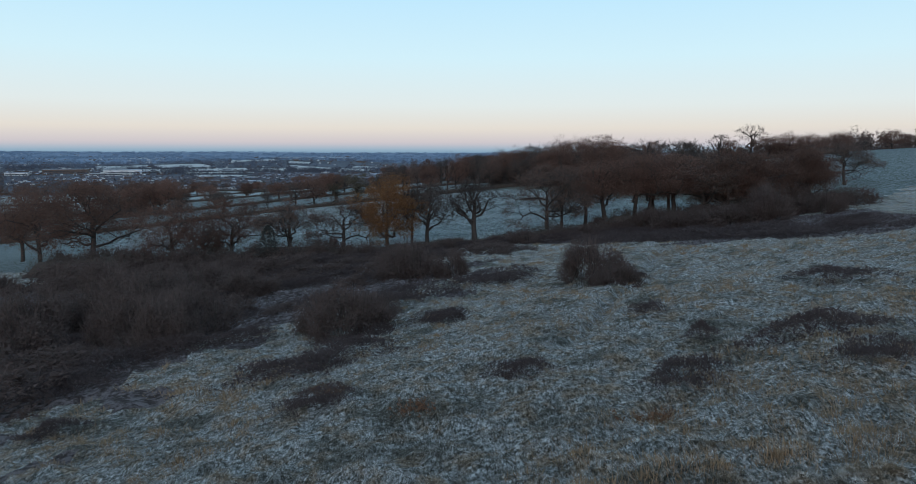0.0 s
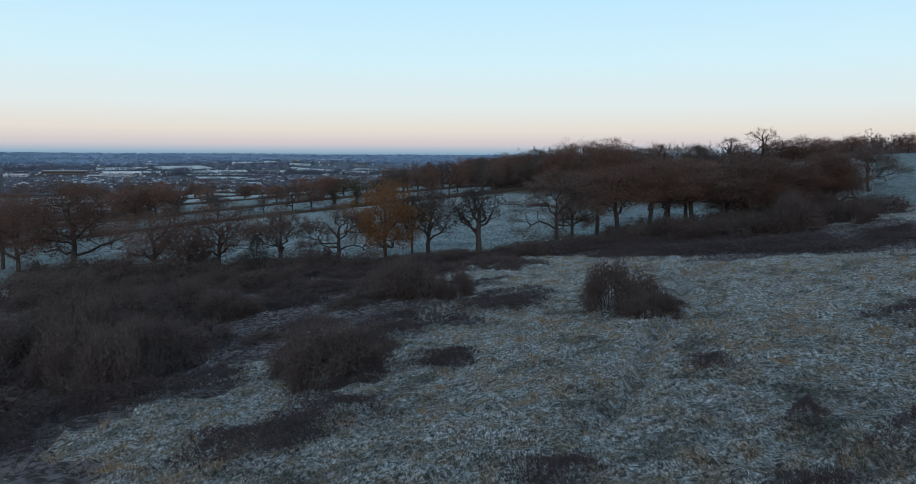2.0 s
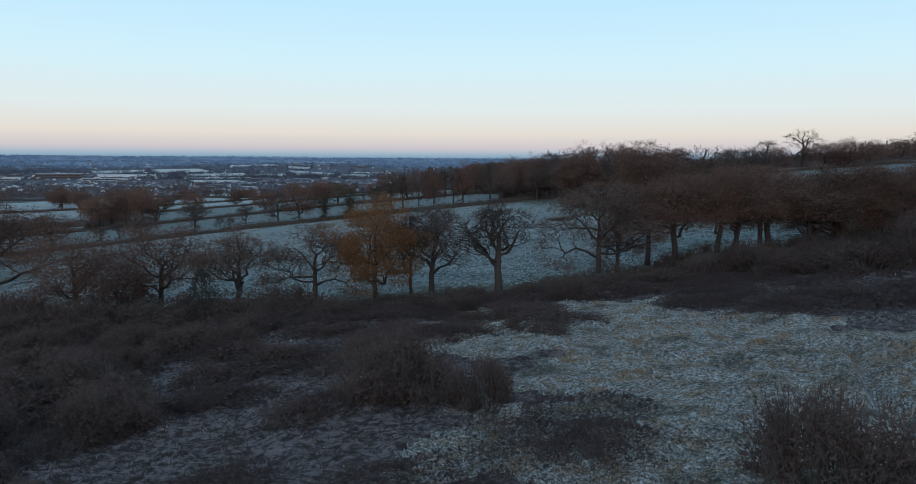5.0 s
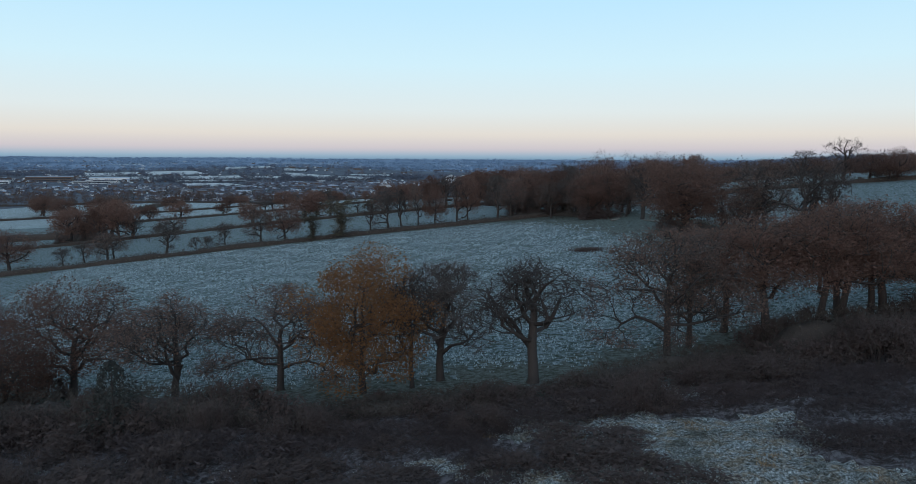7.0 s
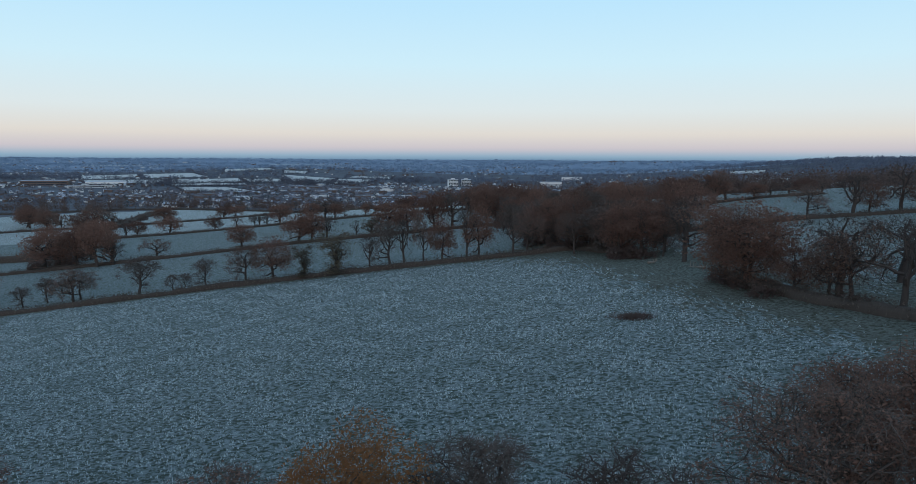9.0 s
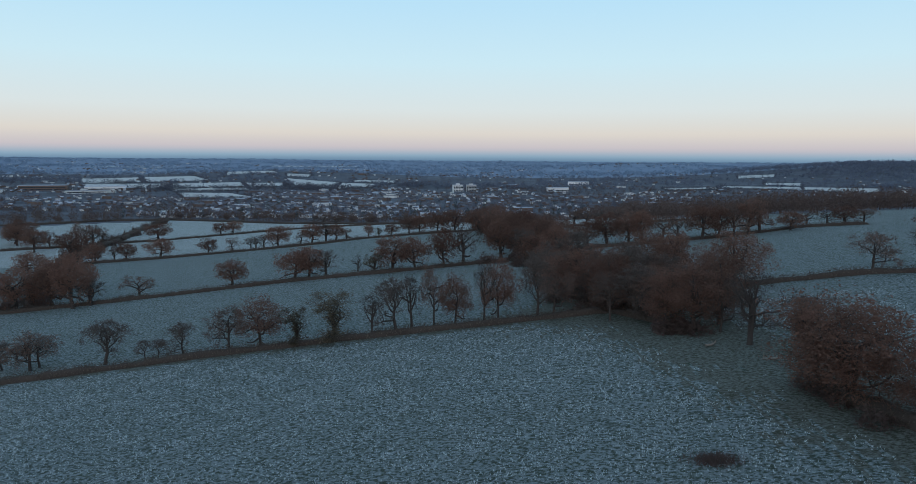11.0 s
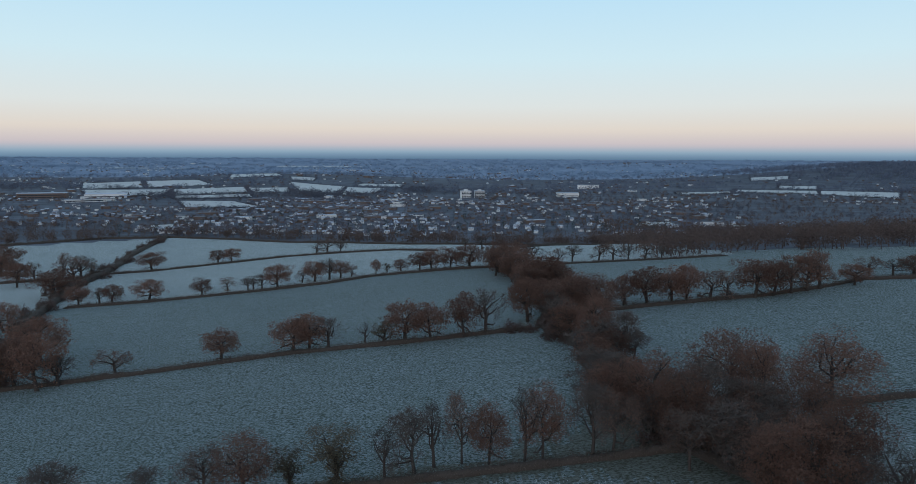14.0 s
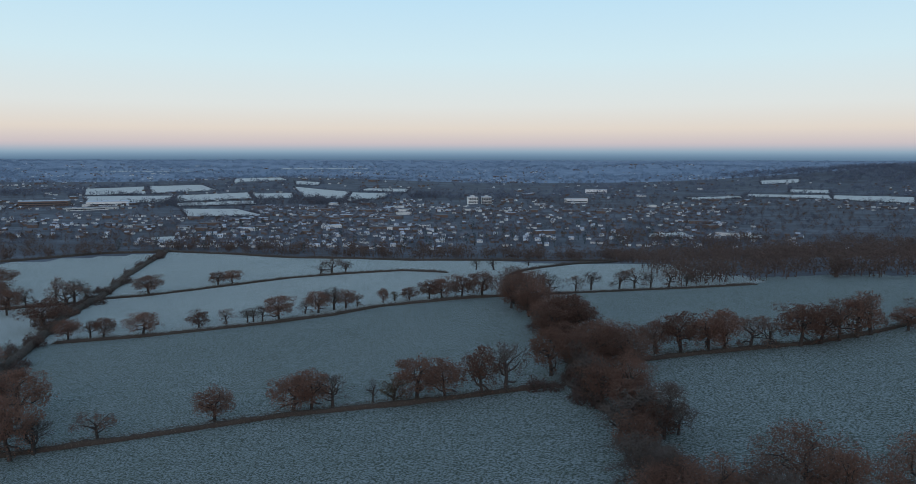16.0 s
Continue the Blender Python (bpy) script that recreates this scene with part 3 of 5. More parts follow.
SKYLINE_TREES = [
    ("b", 118.1, 240.0, 7.2, 17.9), ("b", 130.5, 245.0, 7.3, 18.3), ("b", 143.4, 235.0, 6.7, 15.6), ("b", 150.9, 235.0, 4.7, 15.6),
    ("n", 139.8, 245.0, 3.5, 8.1), ("n", 57.0, 173.8, 9.6, 10.5), ("b", 107.1, 235.0, 5.7, 13.6), ("n", 44.6, 167.0, 11.9, 9.7),
    ("b", 109.1, 235.0, 8.4, 13.5),
    ("b", 104.7, 240.0, 8.1, 12.3), 
]
THICKETS_A = [
    (10.2, 53.5, 4.1, 6.2), (11.4, 49.6, 2.0, 4.2), (-5.0, 69.9, 4.7, 8.5), (-7.1, 43.0, 3.8, 6.7), (-5.5, 46.9, 2.0, 3.8),
    (-20.6, 68.2, 3.3, 7.4), (-28.6, 77.1, 4.1, 10.2), (-28.9, 65.9, 5.4, 10.0), (-27.9, 57.8, 5.6, 9.1), (-18.8, 48.9, 4.1, 7.2),
    (-18.8, 44.3, 4.0, 5.7), (-0.6, 67.4, 3.0, 4.3), (9.2, 100.0, 2.6, 6.6), (15.3, 103.2, 2.2, 5.8), (19.7, 103.6, 2.2, 8.7),
]
THICKETS_B = [
    (30.2, 107.0, 4.1, 10.5), (38.9, 104.7, 4.0, 11.0), (45.6, 103.7, 6.5, 8.7), (34.3, 107.9, 3.0, 7.6), (57.9, 119.1, 5.1, 9.3),
    (58.3, 110.9, 3.9, 6.2), (-13.6, 99.0, 2.4, 6.2), (-20.1, 100.2, 3.1, 4.2), (-29.5, 91.5, 3.1, 7.6), (-39.9, 93.3, 3.2, 9.0),
    (-45.6, 89.9, 4.9, 9.9), (-1.9, 96.9, 2.0, 4.7), (-32.7, 53.1, 5.4, 9.0), (-23.4, 49.7, 4.7, 6.8),
]
BRAMBLES_A = [
    (-5.4, 34.3, 5.6, 5.6), (-7.8, 32.2, 8.3, 5.2), (3.0, 62.1, 9.9, 9.9), (7.3, 21.8, 3.2, 3.2), (13.3, 25.4, 6.5, 2.9),
    (2.3, 25.0, 3.0, 2.4), (21.6, 39.6, 5.3, 5.3), (38.1, 82.1, 15.1, 15.1), (28.6, 86.5, 11.6, 11.6), (-4.0, 57.1, 8.7, 8.7),
    (-0.9, 43.5, 4.4, 4.4), (-14.7, 81.9, 13.1, 11.4), (-5.1, 24.4, 3.4, 2.1), (-17.6, 29.0, 3.0, 2.7), (9.4, 26.4, 1.3, 1.3),
    (9.4, 34.0, 2.0, 2.0), (12.7, 50.9, 3.0, 3.0), (13.1, 21.4, 2.9, 2.4),
]
BRAMBLES_B = [
    (-21.3, 40.6, 7.7, 7.7), (-22.1, 35.4, 4.9, 4.9), (-0.6, 42.5, 2.9, 2.6), (-4.8, 52.0, 6.0, 3.4), (3.3, 58.9, 6.7, 5.9),
    (35.4, 87.7, 15.3, 14.1), (36.6, 79.7, 9.4, 9.4), (23.0, 85.5, 9.2, 6.0), (-14.2, 45.1, 6.3, 5.0), (-5.4, 41.3, 4.2, 3.1),
    (-2.2, 91.9, 4.0, 4.0), (19.0, 96.0, 2.2, 2.2), (18.9, 91.0, 8.3, 7.3), (-21.3, 96.8, 18.6, 6.9), (-10.1, 96.2, 13.9, 5.1),
    (5.3, 100.6, 12.0, 3.1), (14.9, 99.5, 11.7, 2.5),
]


# ---- trees ----
def skeleton(rng, chance, levels, fork, mains, lean, droop, crown, tall=10.0, upright=0.0):
    """Limbs of one tree as tapered segments by level, and the ends of the last twigs.
    fork: height of the first fork; crown: (middle height, radius across, radius up)."""
    cz, cr, cu = crown
    segs = [[] for _ in range(levels + 2)]
    ends = []

    def inside(p):
        return (p[0] ** 2 + p[1] ** 2) / cr ** 2 + (p[2] - cz) ** 2 / cu ** 2

    def limb(p, d, length, r, level):
        n = 4 if level < 3 else 3 if level < 4 else 2
        step = length / n
        for k in range(n):
            bend = rng.normal(size=3) * (0.06 if level == 0 else 0.42 if level < 3 else 0.45)
            d = d + bend + np.array([0, 0, (0.16 + upright) if level < 4 else 0.02 - droop])
            d /= np.linalg.norm(d)
            q = p + d * step
            if inside(q) > 1.05 and level > 0:
                q = p + d * step * 0.45
            r2 = r * (0.80 if level else 0.92)
            segs[min(level, levels + 1)].append((p, q, r, r2))
            if level < levels:
                for _ in range(2 if (level and k) else 0):
                    if rng.random() < chance:
                        side = np.cross(d, rng.normal(size=3))
                        side /= np.linalg.norm(side) + 1e-9
                        cd = d * rng.uniform(0.4, 0.9) + side * rng.uniform(0.7, 1.1)
                        cd /= np.linalg.norm(cd)
                        limb(q, cd, length * rng.uniform(0.46, 0.7), r2 * rng.uniform(0.55, 0.75), level + 1)
            p, r = q, r2
        if level >= levels - 1:
            ends.append((p, d))

    limb(np.array([0.0, 0, -0.5]), np.array([lean, 0, 1.0]), fork + 0.5, 0.29, 0)
    top = segs[0][-1][1]
    limb(top, np.array([lean + rng.normal() * 0.08, rng.normal() * 0.08, 1.0]), 2.8, 0.22, 0)
    leader = [g[0] for g in segs[0][-4:]] + [segs[0][-1][1]]
    for m in range(mains + 1):
        a = m * 2.4 + rng.uniform(-0.4, 0.4)
        up = m / mains
        e = 1.35 if m == mains else rng.uniform(0.1, 0.45) + 0.5 * up
        d = np.array([math.cos(a) * math.cos(e), math.sin(a) * math.cos(e), math.sin(e) + upright])
        start = leader[min(4, int(up * 4.99))] if m else top - np.array([0, 0, 0.2 * fork])
        limb(start, d / np.linalg.norm(d), rng.uniform(0.8, 1.05) * (cr * (1 - 0.2 * up) if m < mains else tall * 0.36), 0.19 - 0.05 * up, 1)
    return segs, ends


KINDS = {  # levels, fork, mains, lean, droop, crown, upright, leaves
    "n": (4, 4.0, 7, 0.04, 0.0, (6.0, 4.9, 4.3), 0.0, None),
    "g": (4, 3.2, 7, 0.02, 0.05, (6.0, 4.4, 4.4), 0.10, None),
    "s": (4, 3.0, 7, 0.05, 0.0, (5.9, 5.0, 4.4), 0.0, SPARSE),
    "t": (3, 4.9, 7, 0.04, 0.0, (7.3, 4.8, 3.1), 0.0, BROWN),
    "b": (3, 2.6, 7, 0.03, 0.0, (5.7, 5.0, 4.6), 0.0, BROWN),
    "o": (3, 2.2, 7, 0.0, 0.0, (5.5, 4.9, 4.8), 0.0, ORANGE),
    "i": (3, 2.2, 6, 0.0, 0.0, (5.4, 4.4, 4.8), 0.1, IVY),
}
WORDS = {
    "n": ("gnarled bare oak with dark twisting limbs in a hedge", "bare_oak"),
    "g": ("bare grey tree with a haze of fine twigs", "bare_tree"),
    "s": ("nearly bare oak holding a few brown leaves", "oak_tree"),
    "t": ("tall oak in red-brown leaf over a clear trunk", "oak_tree"),
    "b": ("broad oak in withered red-brown winter leaf", "oak_tree"),
    "o": ("amber oak still in full orange-brown leaf", "amber_oak"),
    "i": ("hedge tree wrapped in dark ivy", "ivy_tree"),
}


def make_tree(kind, seed, lod):
    """A tree about 10 m high and wide: trunk, limbs, twigs and what leaves it has kept. lod 0 is the finest."""
    rng = np.random.default_rng(seed)
    levels, fork, mains, lean, droop, shape, upright, leaf = KINDS[kind]
    levels = max(2, levels - (1 if lod == 2 else 0))
    segs, ends = skeleton(rng, (0.86, 0.72, 0.8)[lod], levels, fork, mains, lean, droop, shape, 10.0, upright)
    label, name = WORDS[kind]
    root = tagged(new(name), label, "tree")
    thick = (1.0, 1.15, 1.5)[lod] * (1.35 if kind == "n" else 1.0)
    fat = [(p, q, a * thick, b * thick) for s in segs[:2] for p, q, a, b in s]
    trunk = [(p, q, a * thick, b * thick) for p, q, a, b in segs[0]]
    trunk[0] = (*trunk[0][:2], trunk[0][2] * 1.35, trunk[0][3])
    part_of("trunk", mesh_of("trunk", *pipe(trunk, 7 if lod == 0 else 5), BARK, smooth=True), root, "dark furrowed trunk")
    limbs = fat[len(trunk):] + [(p, q, max(a, 0.03) * thick, max(b, 0.025) * thick) for p, q, a, b in segs[2] + (segs[3] if lod == 0 and kind not in "boit" else []) if a > (0.0, 0.05, 0.07)[lod]]
    crown = part_of("crown", mesh_of("crown", *tubes(limbs, 3), BARK, smooth=True), root, "spreading limbs")
    fine = [s for level in segs[4 if lod == 0 else 3:] for s in level]
    p = np.array([s[0] for s in fine]).reshape(-1, 3)
    q = np.array([s[1] for s in fine]).reshape(-1, 3)
    ep = np.array([e[0] for e in ends])
    ed = np.array([e[1] for e in ends])
    dense = {"n": 2, "g": 6, "s": 3, "b": 2, "t": 2, "o": 2, "i": 2}[kind]
    dense = max(1, dense - lod)
    foot = np.repeat(ep, dense, 0)
    way = np.repeat(ed, dense, 0) + rng.normal(size=foot.shape) * 0.75
    tip = foot + way * rng.uniform(0.25, 0.75, (len(foot), 1))
    twig_w = (0.035, 0.055, 0.09)[lod]
    if lod and kind in "boit":  # hidden by the leaves
        p, q, foot, tip = p[::3], q[::3], foot[::2], tip[::2]
    v, f = joined([blades(p, q + (q - p) * 0.25, twig_w * 1.6, rng), blades(foot, tip, twig_w, rng)])
    part_of("twig_spray", mesh_of("twig_spray", v, f, TWIG if kind in "gs" else BARK), crown, "fine bare twigs")["kind"] = "stuff"
    if leaf:
        n = {"s": (9500, 4200, 1500), "b": (22000, 13500, 6400), "t": (21000, 12000, 5000), "o": (36000, 5200, 1500), "i": (9000, 8000, 3000)}[kind][lod]
        size = (0.125, 0.17, 0.27)[lod]
        at = ep[rng.integers(0, len(ep), n)]
        if kind == "i":
            low = np.array([s[0] for s in fat])
            at[: n // 3] = low[rng.integers(0, len(low), n // 3)]
        c = at + rng.normal(size=(n, 3)) * np.array([0.40, 0.40, 0.28]) * (0.8 if kind == "s" else 1.0)
        if kind in "bot":  # lobes that round the crown off
            m = int(n * (0.74, 0.86, 0.92)[lod])
            i = np.arange(46) + 0.5
            up, turn = 1 - 2 * i / 46, i * 2.39996 + rng.uniform(0, 6)
            lobe = np.stack([np.cos(turn) * np.sqrt(1 - up * up), np.sin(turn) * np.sqrt(1 - up * up), up], -1) + rng.normal(size=(46, 3)) * 0.16
            lobe = lobe[(up > -0.86) & (rng.uniform(0, 1, 46) < 0.9)]
            lobe = np.array([0, 0, shape[0]]) + lobe * np.array([shape[1], shape[1], shape[2]]) * rng.uniform(0.5, 0.82, (len(lobe), 1))
            puff = rng.uniform(0.75, 1.3, len(lobe))
            out = rng.normal(size=(m, 3))
            out *= (rng.uniform(0.5, 1.0, m) / np.linalg.norm(out, axis=1))[:, None]
            pick = rng.integers(0, len(lobe), m)
            c[:m] = lobe[pick] + out * np.array([1.5, 1.5, 1.15]) * puff[pick, None]
        c[:, 2] = np.maximum(c[:, 2], 1.2)
        part_of("foliage", mesh_of("foliage", *flakes(c, size * rng.uniform(0.6, 1.3, n), rng), leaf), crown, "clinging withered leaves")
    pts = np.concatenate([ep, q] + ([c] if leaf and kind in "bot" else []))
    wide = np.percentile(pts[:, :2], 98.5, axis=0) - np.percentile(pts[:, :2], 1.5, axis=0)
    root["reach"] = float(wide.mean())
    root["top"] = float(np.percentile(pts[:, 2], 99.5) + 0.1)
    return root


stock, used = {}, {}  # patterns, and the place that each pattern itself takes once all copies are made


def plant(kind, x, y, h, w, lod, group, rng):
    """Sets one tree of a kind at its place, scaled to its height and spread."""
    key = (kind, lod, int(rng.integers(0, {"b": 4, "t": 3, "s": 3, "n": 3, "g": 2}.get(kind, 1 if kind == "o" else 2))))
    if key not in stock:
        stock[key] = make_tree(kind, 100 + sum(map(ord, kind)) * 7 + key[2] * 31 + lod, lod)
    src = stock[key]
    sx = max(w / src["reach"], 0.5 * h / src["top"])
    sx = min(sx, 1.6 * h / src["top"])
    z = float(height(x, y)) - 0.1
    m = pose(x, y, z, 0, 0, rng.uniform(0, 360)) @ Matrix.Diagonal((sx, sx, h / src["top"], 1))
    if key in used:
        ob = copy_thing(src, m)
    else:
        used[key] = m
        ob = src
    return tagged(ob, group=group)


def thick_growth(rng):
    """Trees that crowd the belt between the fields, the corner wood and the end of the tree line."""
    out = []
    belt = np.array([(22, 238), (17, 262), (18, 290), (12, 318), (13, 352), (9, 390), (5, 430), (2, 466)], float)
    for t in np.linspace(0.02, 0.98, 34):
        s = t * (len(belt) - 1)
        i = int(s)
        x, y = belt[i] + (belt[i + 1] - belt[i]) * (s - i) + rng.normal(size=2) * (3.6, 3.0)
        out.append((rng.choice(list("bbbsg")), x, y, rng.uniform(7.5, 12), rng.uniform(8, 12), "tree belt between the fields"))
    for _ in range(22):
        x, y = 28 + rng.normal() * 6, 236 + abs(rng.normal()) * 12 - 9
        out.append((rng.choice(list("bbsg")), x + (238 - y) * 0.12, y, rng.uniform(7, 11), rng.uniform(7, 10), "tree belt between the fields"))
    for _ in range(11):
        s = rng.uniform(0, 1)
        out.append((rng.choice(list("btst")), 33 + 30 * s + rng.normal() * 1.5, 117 + 9 * s + rng.uniform(-2, 6), rng.uniform(8, 10.4), rng.uniform(8, 11), "oaks along the old hedge line"))
    return out


def plant_all():
    rng = np.random.default_rng(11)
    rows = [(TREELINE, 0, "oaks along the old hedge line"), (TREES_SHOULDER, 1, "trees on the shoulder of the hill"),
            (SKYLINE_TREES, 1, "trees on the skyline"), (BELT, 1, "tree belt between the fields"), (HEDGE_TREES_LOW, 1, "trees in the first field hedge"),
            (HEDGE_TREES_MIDDLE, 2, "trees in the second field hedge"), (TREES_EAST, 2, "trees in the eastern hedge"), (TREES_WEST, 2, "trees in the cross hedge"),
            (HEDGE_TREES_UPPER, 2, "trees in the third field hedge"), (HEDGE_TREES_FAR, 2, "trees in the farthest field hedge"),
            (TREES_NORTH_EAST, 2, "trees at the wood's edge")]
    todo = [(k, x, y, h * (1.08 if table is TREELINE else 1.0), w * (1.18 if table is TREELINE else 1.05), lod, g) for table, lod, g in rows for k, x, y, h, w in table]
    todo += [(k, x, y, h, w, 2 if y > 275 else 1 if y > 170 else 0, g) for k, x, y, h, w, g in thick_growth(rng)]
    for t in todo:
        plant(*t, rng)


plant_all()


# ---- hedges, thickets, brambles, grass ----
def hedge(points, high, wide, label, seed, fine=False):
    """A hedge along a line of the plan: a solid core, inner shade painted dark, under a ragged coat of twigs."""
    rng = np.random.default_rng(seed)
    p = np.array(points, float)
    run = np.concatenate([[0], np.cumsum(np.hypot(*np.diff(p, axis=0).T))])
    t = np.arange(0, run[-1], 1.2)
    cx, cy = np.interp(t, run, p[:, 0]), np.interp(t, run, p[:, 1])
    dx, dy = np.gradient(cx), np.gradient(cy)
    k = np.hypot(dx, dy) + 1e-9
    nx, ny = -dy / k, dx / k
    hh = high * (0.82 + 0.16 * wobble(t, t * 0.3, 5.0, seed) + 0.08 * rng.normal(size=len(t)))
    hh = hh * np.clip(np.minimum(t, t[-1] - t) / 3 + 0.12, 0.12, 1)  # it tails off at both ends
    prof = [(-0.5, -0.3), (-0.5, 0.55), (-0.3, 0.9), (0.0, 1.0), (0.3, 0.9), (0.5, 0.55), (0.5, -0.3)]
    v = []
    for s, u in prof:
        j = rng.uniform(0.75, 1.1, len(t))
        x, y = cx + nx * s * wide * 0.62 * j, cy + ny * s * wide * 0.62 * j
        v.append(np.stack([x, y, height(x, y) + np.where(u < 0, u, u * hh * 0.72 * rng.uniform(0.9, 1.08, len(t)))], -1))
    v = np.stack(v, 1)
    m = len(prof)
    i, j = np.meshgrid(np.arange(len(t) - 1), np.arange(m - 1), indexing="ij")
    a = (i * m + j).ravel()
    f = np.stack([a, a + m, a + m + 1, a + 1], 1)
    root = tagged(new("hedge"), label, "hedge", "field hedges")
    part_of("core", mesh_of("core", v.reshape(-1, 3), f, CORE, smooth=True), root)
    n = int(run[-1] * (170 if fine else 30))
    s = rng.uniform(0, run[-1], n)
    ang = rng.uniform(-0.15, math.pi + 0.15, n)
    x, y = np.interp(s, t, cx), np.interp(s, t, cy)
    ox, oy, oh = np.interp(s, t, nx), np.interp(s, t, ny), np.interp(s, t, hh)
    r = rng.uniform(0.8, 1.08, n)
    x, y = x + ox * np.cos(ang) * wide * 0.5 * r, y + oy * np.cos(ang) * wide * 0.5 * r
    z = height(x, y) + np.abs(np.sin(ang)) ** 0.6 * oh * r
    c = np.stack([x, y, z], -1)
    tip = c + np.stack([rng.normal(size=n) * 0.22, rng.normal(size=n) * 0.22, rng.uniform(0.05, 0.55, n)], -1)
    v, f = joined([flakes(c, rng.uniform(0.08, 0.22, n) if fine else rng.uniform(0.16, 0.36, n), rng), blades(c[::2], tip[::2], 0.04 if fine else 0.08, rng)])
    part_of("coat", mesh_of("coat", v, f, HEDGE), root, "ragged coat of twigs")["kind"] = "stuff"


LINES = [
    ([(-215, 214), (-160, 220), (-110, 225), (-87, 227), (-60, 231), (-33, 234), (-5, 236), (22, 238)], 1.9, 2.5, "low dark field hedge, neatly cut"),
    ([(-235, 296), (-185, 304), (-140, 309), (-116, 312), (-96, 315), (-62, 321), (-32, 322), (-6, 326), (8, 328)], 1.9, 2.5, "low dark field hedge, neatly cut"),
    ([(-188, 428), (-149, 430), (-100, 437), (-75, 444), (-57, 456), (-18, 463), (0, 463)], 1.9, 2.6, "low dark field hedge, neatly cut"),
    ([(-222, 527), (-197, 532), (-155, 553), (-125, 569), (-90, 574), (-58, 575), (-30, 556)], 1.9, 2.2, "low dark field hedge, neatly cut"),
    ([(-140, 309), (-158, 345), (-182, 387), (-195, 428), (-213, 479)], 4.0, 6.0, "tall overgrown cross hedge of thorn and scrub"),
    ([(-213, 479), (-222, 529), (-236, 580)], 4.2, 6.5, "tall overgrown cross hedge of thorn and scrub"),
    ([(-236, 580), (-248, 610), (-270, 689), (-287, 765)], 3.6, 6.0, "tall overgrown cross hedge of thorn and scrub"),
    ([(-330, 470), (-270, 505), (-222, 520)], 2.2, 4.0, "rough thorn hedge at a field edge"),
    ([(-290, 352), (-240, 348), (-192, 350), (-165, 346)], 4.2, 6.0, "tall overgrown cross hedge of thorn and scrub"),
    ([(8, 462), (33, 461), (59, 459), (83, 456), (108, 455)], 1.4, 1.8, "low dark field hedge, neatly cut"),
    ([(0, 500), (4, 533), (15, 555), (38, 582), (96, 690)], 2.0, 2.2, "low dark field hedge, neatly cut"),
    ([(29, 344), (48, 347), (81, 349), (100, 355), (119, 364), (142, 358)], 1.8, 2.2, "dark hedge under a row of oaks"),
    ([(46, 250), (63, 251), (80, 250), (101, 240), (125, 226)], 1.8, 2.2, "dark hedge across the shoulder of the hill"),
    ([(22, 238), (25, 232), (29, 224)], 2.2, 3.5, "overgrown hedge under oaks at a field edge"),
    ([(36.5, 187), (38, 180), (42, 167), (47, 158), (54, 148), (66, 134)], 2.2, 3.5, "overgrown hedge under oaks at a field edge"),
    ([(-72, 117), (-57, 112), (-42, 107), (-28, 104), (-16, 103)], 3.6, 5.2, "ragged thorn hedge along the tree line"),
    ([(-16, 103), (-7, 103), (3, 105)], 1.5, 3.0, "ragged thorn hedge along the tree line"),
    ([(3, 105), (14, 108), (22, 110.5)], 1.5, 3.0, "ragged thorn hedge along the tree line"),
    ([(22, 110.5), (32, 112.5), (44, 114.5), (56, 117), (74, 130)], 3.3, 4.6, "ragged thorn hedge along the tree line"),
    ([(22, 238), (16, 262), (18, 290), (12, 318), (8, 330)], 1.8, 3.0, "thick scrub under the tree belt"),
    ([(8, 330), (14, 352), (10, 385), (6, 430), (2, 463)], 1.8, 3.0, "thick scrub under the tree belt"),
    ([(-300, 768), (-278, 764), (-221, 748), (-163, 720), (-114, 710), (-60, 684), (30, 690), (96, 696)], 2.6, 4.0, "hedge between the last pasture and the gardens"),
    ([(-520, 690), (-440, 690), (-393, 705), (-340, 755), (-290, 762)], 3.0, 5.0, "hedge between the last pasture and the gardens"),
]
for n, (line, high, wide, words) in enumerate(LINES):
    hedge(line, high, wide, words, n + 1, words.startswith("ragged"))


def make_thicket_low(seed):
    return make_thicket(seed, 0.16)


